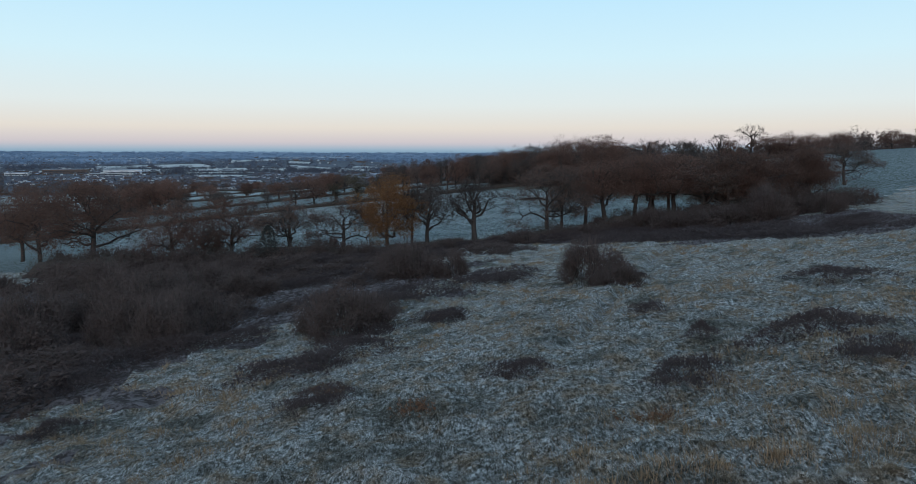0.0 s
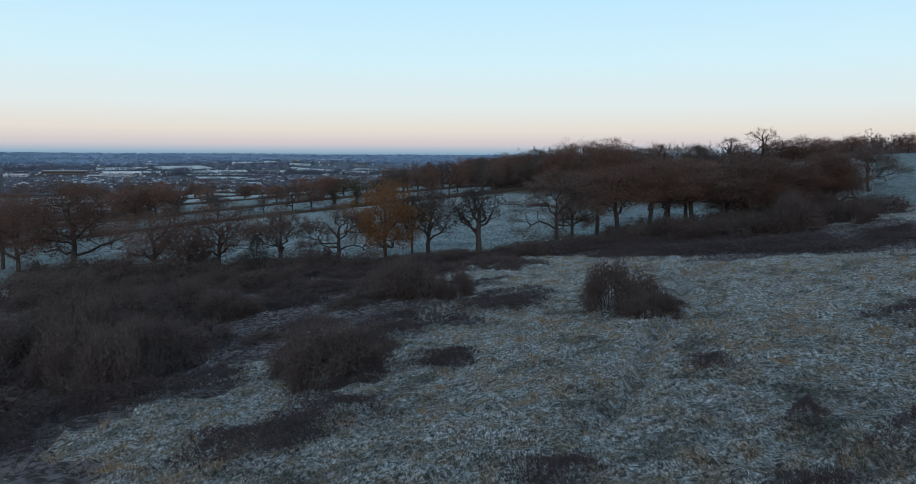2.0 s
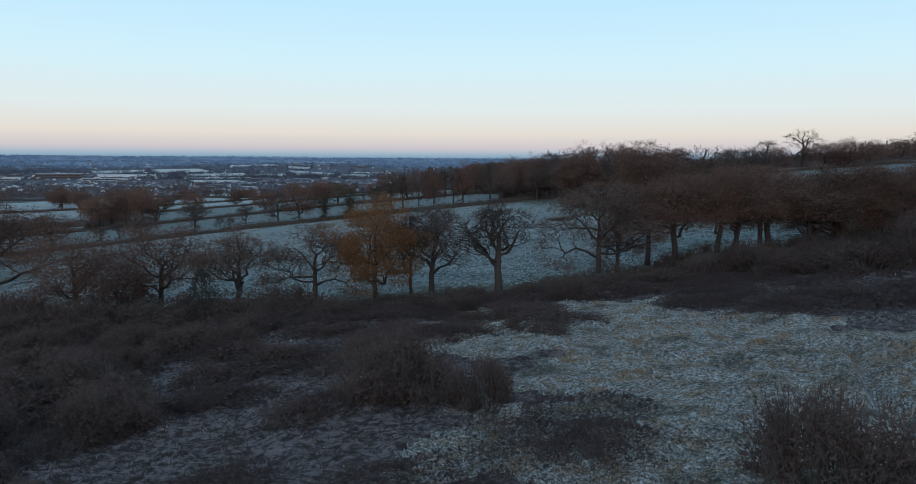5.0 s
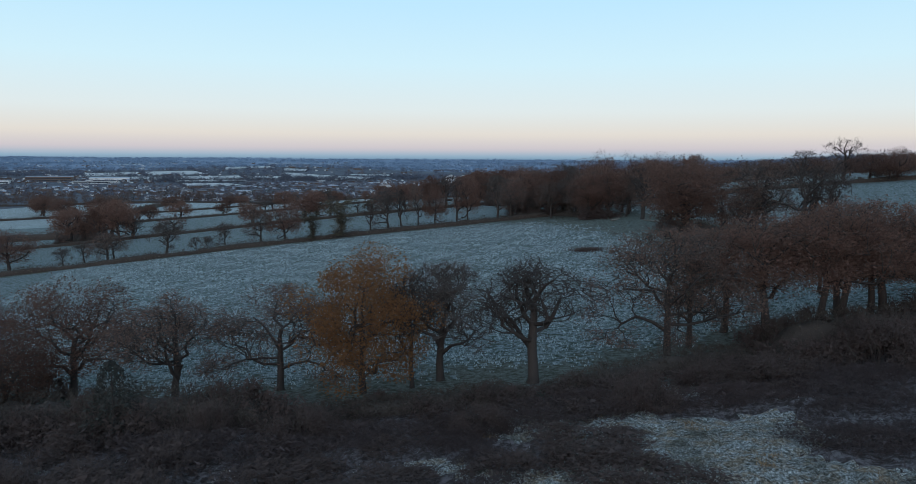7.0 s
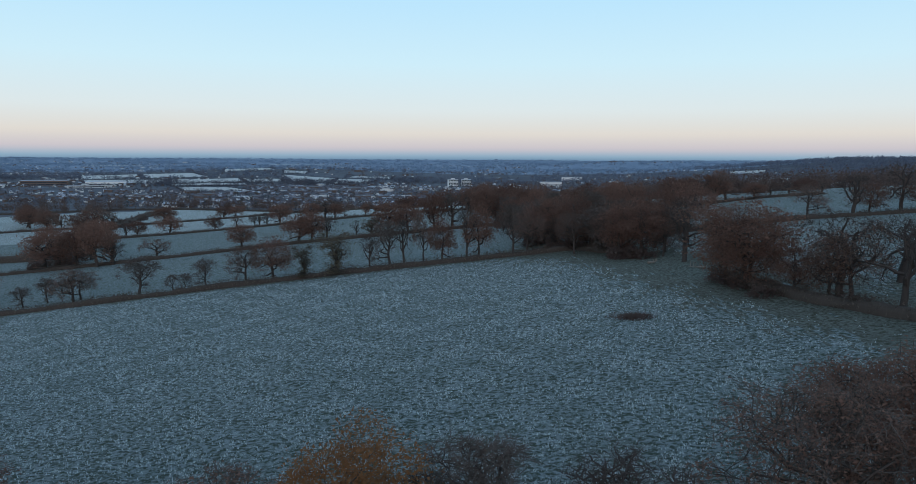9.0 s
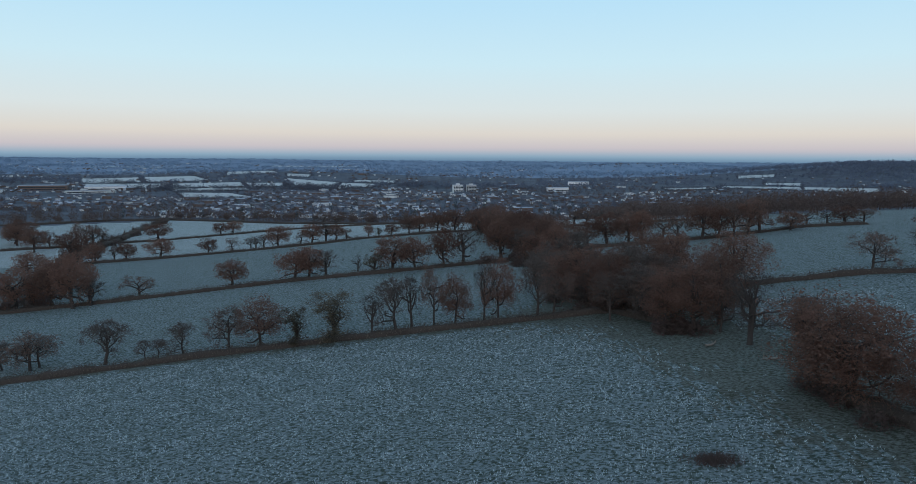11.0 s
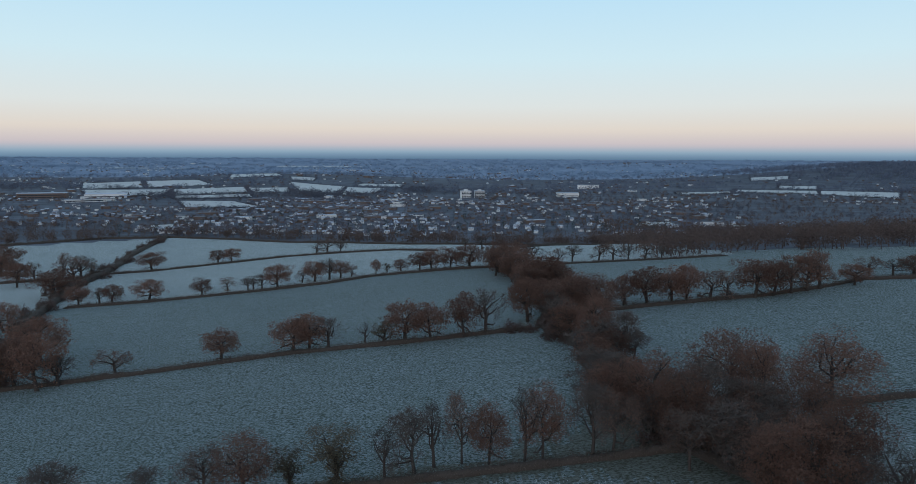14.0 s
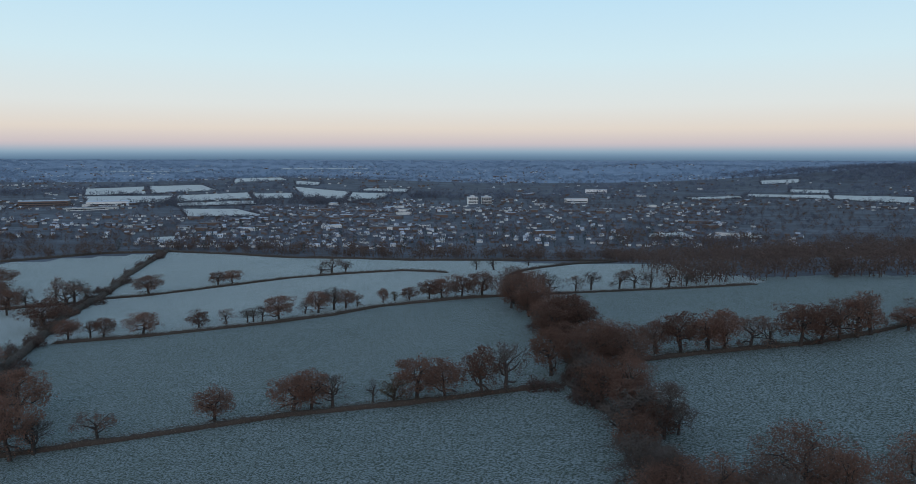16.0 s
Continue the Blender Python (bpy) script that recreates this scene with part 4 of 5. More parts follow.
def make_thicket(seed, full=1.0):
    """A leafless thorn thicket, 6 m wide and 3 m high: stems and a dense haze of fine twigs over a shaded inside."""
    rng = np.random.default_rng(seed)
    root = tagged(new("thorn_thicket"), "dark leafless thorn thicket on rough frosted grass", "bush", "thickets on the hill")

    def lobes(a):
        return 1 + 0.2 * np.sin(a * 3 + seed) + 0.12 * np.sin(a * 5 + 2 * seed)

    n = 70 if full == 1.0 else 16
    a, r = rng.uniform(0, 2 * math.pi, n), np.sqrt(rng.uniform(0, 1, n))
    foot = np.stack([np.cos(a) * r * 1.9 * lobes(a), np.sin(a) * r * 1.9 * lobes(a), np.full(n, -0.3)], -1)
    up = np.sqrt(np.maximum(0.04, 1 - (r * 0.93) ** 2)) * 3.0 * rng.uniform(0.7, 1.02, n)
    top = np.stack([np.cos(a) * r * 3.0 * lobes(a), np.sin(a) * r * 3.0 * lobes(a), up], -1)
    mid = (foot * 0.45 + top * 0.55) + rng.normal(size=(n, 3)) * 0.15
    part_of("framework", mesh_of("framework", *tubes([(p, q, 0.022, 0.016) for p, q in zip(foot, mid)] + [(p, q, 0.016, 0.008) for p, q in zip(mid, top)], 3), BARK), root)["kind"] = "stuff"
    # puffs of twigs that make an uneven outline
    k = 48
    pa, pe = rng.uniform(0, 2 * math.pi, k), np.arcsin(rng.uniform(-0.02, 1, k))
    puff = np.stack([np.cos(pa) * np.cos(pe) * 2.35 * lobes(pa), np.sin(pa) * np.cos(pe) * 2.35 * lobes(pa), np.sin(pe) * 2.2], -1)
    big = rng.uniform(0.4, 0.85, k)
    m = int(3600 * full)
    pick = rng.integers(0, k, m)
    d = rng.normal(size=(m, 3))
    d *= (np.cbrt(rng.uniform(0.15, 1, m)) / np.linalg.norm(d, axis=1))[:, None]
    f2 = puff[pick] + d * big[pick, None]
    f2[:, 2] = np.maximum(f2[:, 2], 0.03)
    coarse = 1.0 if full == 1.0 else 1.9
    t2 = f2 + (d * 0.5 + rng.normal(size=f2.shape) * 0.35 + np.array([0, 0, 0.25])) * rng.uniform(0.2, 0.6, (m, 1)) * math.sqrt(coarse)
    part_of("twig_haze", mesh_of("twig_haze", *blades(f2, t2, 0.028 * coarse, rng), SCRUB), root)["kind"] = "stuff"
    m = int(7200 * full)
    pick = rng.integers(0, k, m)
    d = rng.normal(size=(m, 3))
    d *= (np.cbrt(rng.uniform(0.1, 1, m)) / np.linalg.norm(d, axis=1))[:, None]
    c = puff[pick] * rng.uniform(0.72, 1.0, (m, 1)) + d * big[pick, None] * 0.95
    c[:, 2] = np.maximum(c[:, 2], 0.03)
    part_of("brush", mesh_of("brush", *flakes(c, rng.uniform(0.09, 0.18, m) * coarse, rng), SCRUB), root)["kind"] = "stuff"
    return root


def make_bush(seed):
    """A coarse scrub bush for the middle distance, 6 m wide and 3 m high."""
    rng = np.random.default_rng(seed)
    root = tagged(new("scrub_bush"), "brown leafless scrub bush under hedge trees", "bush", "scrub under the hedge trees")
    n = 800
    d = rng.normal(size=(n, 3))
    d /= np.linalg.norm(d, axis=1)[:, None]
    d[:, 2] = np.abs(d[:, 2])
    lump = 1 + 0.25 * np.sin(d[:, :1] * 6 + seed) + 0.15 * np.sin(d[:, 1:2] * 9)
    c = d * lump * np.array([2.9, 2.9, 2.7]) * rng.uniform(0.6, 1.0, (n, 1))
    part_of("brush", mesh_of("brush", *flakes(c, rng.uniform(0.22, 0.5, n), rng), SCRUB), root)["kind"] = "stuff"
    f = c[:400]
    part_of("twig_haze", mesh_of("twig_haze", *blades(f, f * 1.12 + rng.normal(size=f.shape) * 0.25 + np.array([0, 0, 0.25]), 0.06, rng), SCRUB), root)["kind"] = "stuff"
    return root


def make_bramble(seed):
    """A low bramble mound, 6 m across and under 1 m high."""
    rng = np.random.default_rng(seed)
    root = tagged(new("bramble_patch"), "low dark bramble mound among frosted grass", "bramble", "brambles on the hill")

    def lobes(a):
        return 1 + 0.3 * np.sin(a * 2 + seed) + 0.22 * np.sin(a * 5 + 3 * seed)

    n = 1250
    a, r = rng.uniform(0, 2 * math.pi, n), np.sqrt(rng.uniform(0, 1, n)) * rng.uniform(0.45, 1.1, n)
    x, y = np.cos(a) * r * 3.2 * lobes(a), np.sin(a) * r * 3.0 * lobes(a)
    z = np.maximum(0.0, 1 - r ** 2) ** 0.8 * 0.66 * (1 + 0.4 * wobble(x, y, 0.8, seed)) + rng.uniform(-0.1, 0.1, n)
    foot = np.stack([x, y, z], -1)
    tip = foot + np.stack([rng.normal(size=n) * 0.3, rng.normal(size=n) * 0.3, rng.uniform(-0.05, 0.3, n)], -1)
    part_of("cane_tangle", mesh_of("cane_tangle", *blades(foot - np.array([0, 0, 0.15]), tip, 0.022, rng), BRAMBLE), root, "arching bramble canes")
    part_of("leaf_litter", mesh_of("leaf_litter", *flakes(foot, rng.uniform(0.07, 0.15, n), rng), BRAMBLE), root)["kind"] = "stuff"
    return root


def hill_level(x, y):
    """Ground level with the hummocks of the near hill."""
    return height(x, y) + hill_relief(x, y)


def slope_normal(x, y, deep):
    """Which way the ground faces at a place, blended with straight up."""
    gx = float(height(x + 2.0, y) - height(x - 2.0, y)) / 4
    gy = float(height(x, y + 2.0) - height(x, y - 2.0)) / 4
    return Vector((-gx * deep, -gy * deep, 1)).normalized()


def scatter(table, make, count, deep, norm, seed):
    rng = np.random.default_rng(seed)
    made = [make(seed + i) for i in range(count)]
    mine = {}
    for i, row in enumerate(table):
        x, y, a, b = row
        src = made[i % count]
        lie = Vector((0, 0, 1)).rotation_difference(slope_normal(x, y, deep)).to_matrix().to_4x4()
        m = pose(x, y, float(hill_level(x, y)) - 0.05) @ lie @ pose(0, 0, 0, 0, 0, rng.uniform(-20, 20)) @ Matrix.Diagonal((*norm(a, b), 1))
        if i < count:
            mine[src] = m
        else:
            copy_thing(src, m)
    for src, m in mine.items():
        src.matrix_basis = m


scatter(THICKETS_A + THICKETS_B, make_thicket, 5, 0.6, lambda h, w: (w / 6.4, w / 6.4, h / 3.1), 40)


def belt_scrub():
    """Thorn scrub crowding the tree belt and the cross hedge."""
    rng = np.random.default_rng(77)
    rows = []
    for line, n, wide, tall in (([(46, 160), (38, 180), (33, 206), (24, 236)], 12, 1.5, 2.6), ([(22, 238), (17, 262), (18, 290), (12, 318), (8, 330)], 22, 3.2, 3.6), ([(8, 330), (13, 352), (9, 390), (5, 430), (2, 466)], 16, 3.2, 3.4),
                                ([(-140, 309), (-158, 345), (-182, 387), (-195, 428), (-213, 479)], 36, 4.0, 4.8), ([(-213, 479), (-222, 529), (-240, 590), (-270, 689), (-287, 765)], 34, 4.0, 4.6)):
        p = np.array(line, float)
        for s in rng.uniform(0, len(p) - 1.001, n):
            i = int(s)
            x, y = p[i] + (p[i + 1] - p[i]) * (s - i) + rng.normal(size=2) * wide
            row = (x, y, rng.uniform(0.6, 1.1) * tall, rng.uniform(4.5, 8.5))
            if not 188 < y < 214:
                rows.append(row)
    return rows


def slope_scrub():
    """Low thorn scrub in front of the tree line."""
    rng = np.random.default_rng(78)
    rows = []
    for x in np.linspace(-66, 70, 58):
        y = float(hill_edge(x)) + rng.normal() * 1.2
        tall = 0.42 if -14 < x < 22 else 1.2 if x < -36 else 0.9
        rows.append((x, y, rng.uniform(2.8, 4.4) * tall, rng.uniform(4.5, 7.0)))
    for _ in range(92):
        x = rng.uniform(-62, 8)
        rows.append((x, float(hill_edge(x)) - rng.uniform(2, 20), rng.uniform(1.2, 2.6) * (0.55 if x > -14 else 1.0), rng.uniform(4.0, 7.5)))
    rows += [(x, float(hill_edge(x)) + rng.uniform(2, 9), rng.uniform(2.2, 3.6), rng.uniform(4.5, 6.5)) for x in np.linspace(23, 62, 16)]
    rows += [(rng.uniform(-72, -36), rng.uniform(62, 116), rng.uniform(2.5, 4.0), rng.uniform(6.5, 9.5)) for _ in range(16)]
    rows += [(rng.uniform(-42, -19), rng.uniform(34, 74), rng.uniform(1.6, 3.0), rng.uniform(5.5, 8.5)) for _ in range(24)]
    rows += [(rng.uniform(-26, -6), rng.uniform(46, 84), rng.uniform(0.9, 2.2), rng.uniform(4, 7.5)) for _ in range(14)]
    return rows


def heath():
    """Bramble heath: on the brow under the end of the tree line, and down the west of the slope."""
    rng = np.random.default_rng(79)
    rows = [(rng.uniform(20, 54), 0, rng.uniform(7, 11), rng.uniform(4, 7)) for _ in range(16)]
    rows = [(x, float(hill_edge(x)) - rng.uniform(6, 34) * (0.5 + x / 90), a, b) for x, _, a, b in rows]
    rows += [(rng.uniform(18, 36), rng.uniform(84, 106), rng.uniform(5, 8), rng.uniform(3.5, 6)) for _ in range(10)]
    rows += [(x, float(hill_edge(x)) - rng.uniform(3, 6), rng.uniform(5, 8), rng.uniform(2.5, 4)) for x in np.linspace(-14, 26, 9)]
    rows += [(rng.uniform(-32, -6), rng.uniform(48, 92), rng.uniform(6, 10), rng.uniform(4, 7)) for _ in range(10)]
    rows += [(rng.uniform(-34, 0), rng.uniform(62, 96), rng.uniform(5, 9), rng.uniform(3, 5)) for _ in range(14)]
    rows += [(rng.uniform(-30, -12), rng.uniform(36, 60), rng.uniform(5, 9), rng.uniform(3, 5)) for _ in range(8)]
    return rows


scatter(belt_scrub(), make_bush, 3, 0, lambda h, w: (w / 6.4, w / 6.4, h / 3.1), 90)
scatter(slope_scrub(), make_thicket_low, 4, 0.6, lambda h, w: (w / 6.4, w / 6.4, h / 3.1), 120)
scatter(BRAMBLES_A + BRAMBLES_B + heath(), make_bramble, 5, 1.0, lambda w, d: (w / 5.6, d / 5.6, 0.6 + 0.07 * w), 60)
for src, m in ((stock[k], m) for k, m in used.items()):
    src.matrix_basis = m


def juniper(x, y, h, w):
    """A small dark cone-shaped evergreen."""
    rng = np.random.default_rng(5)
    root = tagged(new("evergreen_bush"), "small dark cone-shaped evergreen by the hedge", "evergreen")
    n = 6000
    t = rng.uniform(0, 1, n) ** 1.4
    a = rng.uniform(0, 2 * math.pi, n)
    r = (1 - t) ** 0.55 * w / 2 * rng.uniform(0.55, 1.0, n) * (1 + 0.3 * np.sin(a * 3 + t * 9) + 0.15 * np.sin(a * 7 - t * 13))
    c = np.stack([np.cos(a) * r, np.sin(a) * r, t * h], -1)
    part_of("trunk", mesh_of("trunk", *tubes([(np.zeros(3), np.array([0, 0, h * 0.9]), 0.12, 0.03)], 6), BARK), root)
    part_of("needle_coat", mesh_of("needle_coat", *flakes(c, rng.uniform(0.09, 0.2, n), rng), YEW), root)
    root.location = (x, y, float(height(x, y)) - 0.05)


juniper(-27.6, 101.8, 5.8, 4.8)


def hill_grass():
    """Frosted tufts over the near hill, thinning out with distance, and warmer straw tussocks between them."""
    rng = np.random.default_rng(8)
    n = 90000
    y = 14 + 92 * rng.uniform(0, 1, n) ** 2.1
    x = rng.uniform(-1, 1, n) * (0.72 * y + 6)
    ok = (y < hill_edge(x) - 1) & ((heathy(x, y) < 0) | (rng.uniform(0, 1, n) < 0.12)) & (rng.uniform(0, 1, n) < 0.45 + 0.55 * (0.5 + 0.5 * wobble(x, y, 2.7, 3.0))) & (off_line(x, y, TRACK) > 0.4)
    x, y = x[ok], y[ok]
    k = 7
    X, Y = np.repeat(x, k), np.repeat(y, k)
    tuft = np.repeat(rng.uniform(0.6, 1.3, len(x)), k)
    size = (0.085 + 0.0007 * Y) * tuft * rng.uniform(0.6, 1.3, len(X))
    X = X + rng.normal(size=len(X)) * (0.07 + 0.002 * Y)
    Y = Y + rng.normal(size=len(X)) * (0.07 + 0.002 * Y)
    foot = np.stack([X, Y, hill_level(X, Y) - 0.03], -1)
    lean = np.stack([rng.normal(size=len(X)) * 0.5 - 0.15, rng.normal(size=len(X)) * 0.5, rng.uniform(0.35, 1.0, len(X))], -1)
    me = mesh_of("hill_grass", *blades(foot, foot + lean * size[:, None] * 1.4, 0.011 + 0.00042 * Y, rng), BLADES)
    tagged(new("hill_grass", me), "frosted tussock grass covering the hillside", "grass", kind="stuff")
    n = 80000
    y = 36 + 76 * rng.uniform(0, 1, n) ** 1.2
    x = rng.uniform(-1, 1, n) * (0.7 * y + 4)
    ok = (y < hill_edge(x)) & (heathy(x, y) > -0.15)
    x, y = x[ok], y[ok]
    foot = np.stack([x, y, hill_level(x, y) - 0.04], -1)
    tip = foot + np.stack([rng.normal(size=len(x)) * 0.2, rng.normal(size=len(x)) * 0.2, rng.uniform(0.1, 0.45, len(x))], -1)
    me = mesh_of("heath_stems", *blades(foot, tip, 0.02 + 0.0006 * y, rng), BRAMBLE)
    tagged(new("heath_stems", me), "dead purple-brown stems of bramble heath on the slope", "heath", kind="stuff")
    n = 1100
    y = 15 + 84 * rng.uniform(0, 1, n) ** 1.9
    x = rng.uniform(-0.8, 1, n) * (0.66 * y + 4)
    ok = (y < hill_edge(x) - 2) & (heathy(x, y) < 0) & (wobble(x, y, 6.0, 1.5) > -0.2)
    x, y = x[ok], y[ok]
    k = 60
    X, Y = np.repeat(x, k), np.repeat(y, k)
    w = np.repeat(rng.uniform(0.12, 0.42, len(x)), k)
    dx, dy = rng.normal(size=len(X)) * w, rng.normal(size=len(X)) * w
    X, Y = X + dx, Y + dy
    foot = np.stack([X, Y, hill_level(X, Y) - 0.05], -1)
    tip = foot + np.stack([dx * 0.2 + rng.normal(size=len(X)) * 0.07 - 0.03, dy * 0.2 + rng.normal(size=len(X)) * 0.07, rng.uniform(0.1, 0.34, len(X))], -1)
    me = mesh_of("straw_tussocks", *blades(foot, tip, 0.015 + 0.0006 * Y, rng), STRAW)
    tagged(new("straw_tussocks", me), "tawny straw-coloured tussocks on the hillside", "grass", kind="stuff")


hill_grass()


def pasture_tufts():
    """Short rimed tufts over the first pasture."""
    rng = np.random.default_rng(10)
    n = 100000
    y = 103 + 134 * rng.uniform(0, 1, n) ** 1.15
    x = rng.uniform(-1, 1, n) * (18 + 0.3 * y) - 14
    ok = (y > hill_edge(x) + 2) & (y < 233 + x * 0.05) & ~sheltered(x, y) & (rng.uniform(0, 1, n) < 0.62 + 0.38 * wobble(x, y, 1.7, 0.6))
    x, y = x[ok], y[ok]
    X, Y = np.repeat(x, 3), np.repeat(y, 3)
    X, Y = X + rng.normal(size=len(X)) * 0.09, Y + rng.normal(size=len(X)) * 0.05
    foot = np.stack([X, Y, height(X, Y) - 0.03], -1)
    tip = foot + np.stack([rng.normal(size=len(X)) * 0.07, rng.normal(size=len(X)) * 0.07, rng.uniform(0.11, 0.26, len(X))], -1)
    me = mesh_of("pasture_tufts", *blades(foot, tip, rng.uniform(0.06, 0.13, len(X)), rng), RIME)
    tagged(new("pasture_tufts", me), "short rimed tufts of grass on the pasture", "grass", kind="stuff")


pasture_tufts()


def dock(x, y, tall, seed):
    """A clump of dead dock: upright rusty stems crowded with dry seed."""
    rng = np.random.default_rng(seed)
    root = tagged(new("dock_clump"), "rust-brown clump of dead dock in frosted grass", "dock", "dead dock clumps")
    n = 46
    foot = np.stack([rng.normal(size=n) * 0.3, rng.normal(size=n) * 0.22, np.full(n, -0.1)], -1)
    tip = foot + np.stack([foot[:, 0] * 0.6 + rng.normal(size=n) * 0.1, foot[:, 1] * 0.6 + rng.normal(size=n) * 0.1, tall * rng.uniform(0.5, 1.0, n)], -1)
    part_of("stem_tuft", mesh_of("stem_tuft", *tubes([(p, q, 0.012, 0.006) for p, q in zip(foot, tip)], 3), DOCK), root)["kind"] = "stuff"
    c = np.repeat(tip, 12, 0) + (np.repeat(foot - tip, 12, 0)) * rng.uniform(0, 0.6, (n * 12, 1)) + rng.normal(size=(n * 12, 3)) * 0.05
    part_of("seed_tuft", mesh_of("seed_tuft", *flakes(c, rng.uniform(0.04, 0.1, len(c)), rng), DOCK), root, "dry rusty seed heads")["kind"] = "stuff"
    root.location = (x, y, float(hill_level(x, y)))


DOCKS = [(-1.3, 22.5, 0.6), (5.9, 19.2, 0.4), (-5.0, 26.1, 0.4)]
for n, (x, y, tall) in enumerate(DOCKS):
    dock(x, y, tall, 300 + n)


def rushes():
    rng = np.random.default_rng(9)
    root = tagged(new("rush_clump"), "dark clump of rushes in the frosted pasture", "rushes")
    n = 1500
    x, y = rng.normal(size=n) * 1.3, rng.normal(size=n) * 0.7
    foot = np.stack([x, y, np.full(n, -0.1)], -1)
    tip = foot + np.stack([rng.normal(size=n) * 0.2, rng.normal(size=n) * 0.2, rng.uniform(0.3, 0.8, n)], -1)
    part_of("stalk_tuft", mesh_of("stalk_tuft", *blades(foot, tip, 0.08, rng), SCRUB), root)
    root.location = (18.3, 168.0, float(height(18.3, 168)))


def dead_log(x, y, size, turn, seed):
    """A bleached fallen limb with broken prongs."""
    rng = np.random.default_rng(seed)
    root = tagged(new("fallen_log"), "bleached fallen branch lying on the pasture", "log", "fallen branches")
    p, d, segs = np.array([-size, 0, 0.25]), np.array([1.0, 0, 0.05]), []
    for k in range(6):
        q = p + d * size / 3
        segs.append((p, q, 0.22 - 0.025 * k, 0.2 - 0.025 * k))
        if k in (2, 3, 4):
            t = q + np.array([rng.uniform(-0.3, 0.4), rng.normal() * 0.5, rng.uniform(0.7, 1.4)]) * size * 0.4
            segs.append((q, t, 0.1, 0.03))
        p, d = q, d + rng.normal(size=3) * np.array([0.1, 0.15, 0.08])
    part_of("limb", mesh_of("limb", *tubes(segs, 6), DEADWOOD, smooth=True), root)
    root.matrix_basis = pose(x, y, float(height(x, y)), 0, 0, turn)


rushes()
dead_log(35.7, 197.4, 2.4, 200, 1)
dead_log(31.5, 207.3, 1.5, 20, 2)
dead_log(78.0, 112.0, 1.8, 60, 3)


# ---- the plain: fields, town, woods ----
def field(corners, words):
    """A frosted field of the plain, laid over the ground."""
    a, b, c, d = (np.array(p, float) for p in corners)
    n = 14
    s = np.linspace(0, 1, n)
    u, w = np.meshgrid(s, s)
    p = (a * (1 - u[..., None]) + b * u[..., None]) * (1 - w[..., None]) + (d * (1 - u[..., None]) + c * u[..., None]) * w[..., None]
    x, y = p[..., 0], p[..., 1]
    i, j = np.meshgrid(np.arange(n - 1), np.arange(n - 1), indexing="ij")
    k = (i * n + j).ravel()
    me = mesh_of("far_field", np.stack([x, y, height(x, y) + 1.2], -1), np.stack([k, k + 1, k + n + 1, k + n], 1), WHITE, smooth=True)
    tagged(new("far_field", me), words, "field", kind="structure")


FIELDS = [
    ((-770, 1506), (-671, 1560), (-787, 1801), (-892, 1733)), ((-663, 1560), (-568, 1671), (-663, 1830), (-783, 1811)),
    ((-658, 1315), (-529, 1335), (-592, 1503), (-751, 1471)), ((-523, 1349), (-422, 1447), (-481, 1609), (-587, 1503)),
    ((-487, 1259), (-374, 1311), (-401, 1389), (-514, 1323)), ((-398, 1085), (-303, 1114), (-375, 1217), (-458, 1211)),
    ((-605, 1885), (-486, 1943), (-560, 2130), (-700, 2190)), ((-440, 1836), (-380, 1817), (-390, 1899), (-461, 1918)),
    ((-409, 1433), (-350, 1473), (-388, 1604), (-465, 1576)), ((-341, 1507), (-247, 1424), (-277, 1660), (-428, 1778)),
    ((-244, 1425), (-185, 1482), (-182, 1624), (-271, 1643)), ((-265, 1707), (-158, 1667), (-159, 1781), (-255, 1770)),
    ((521, 1550), (652, 1472), (689, 1556), (551, 1613)), ((647, 1458), (735, 1359), (820, 1496), (691, 1556)),
    ((399, 1472), (503, 1511), (519, 1567), (395, 1530)), ((649, 1643), (712, 1598), (750, 1680), (680, 1717)),
    ((682, 1875), (774, 1875), (813, 1955), (718, 1972)), ((165, 871), (211, 875), (214, 920), (172, 901)),
    ((261, 873), (279, 871), (288, 890), (269, 900)), ((-327, 826), (-311, 835), (-325, 873), (-346, 863)),
    ((-1500, 2900), (-1150, 2950), (-1130, 3030), (-1500, 3000)), ((520, 3500), (700, 3480), (720, 3560), (530, 3590)),
    ((-900, 3300), (-500, 3350), (-500, 3450), (-900, 3420)),
]
for f in FIELDS:
    field(f, "far frosted field among the gardens of the plain")


def in_field(x, y):
    """Which places lie in a field of the plain, where nothing is built or planted."""
    out = np.zeros(len(x), bool)
    for f in FIELDS:
        inside = np.ones(len(x), bool)
        for (ax, ay), (bx, by) in zip(f, f[1:] + f[:1]):
            inside &= (bx - ax) * (y - ay) - (by - ay) * (x - ax) > -2
        out |= inside
    return out


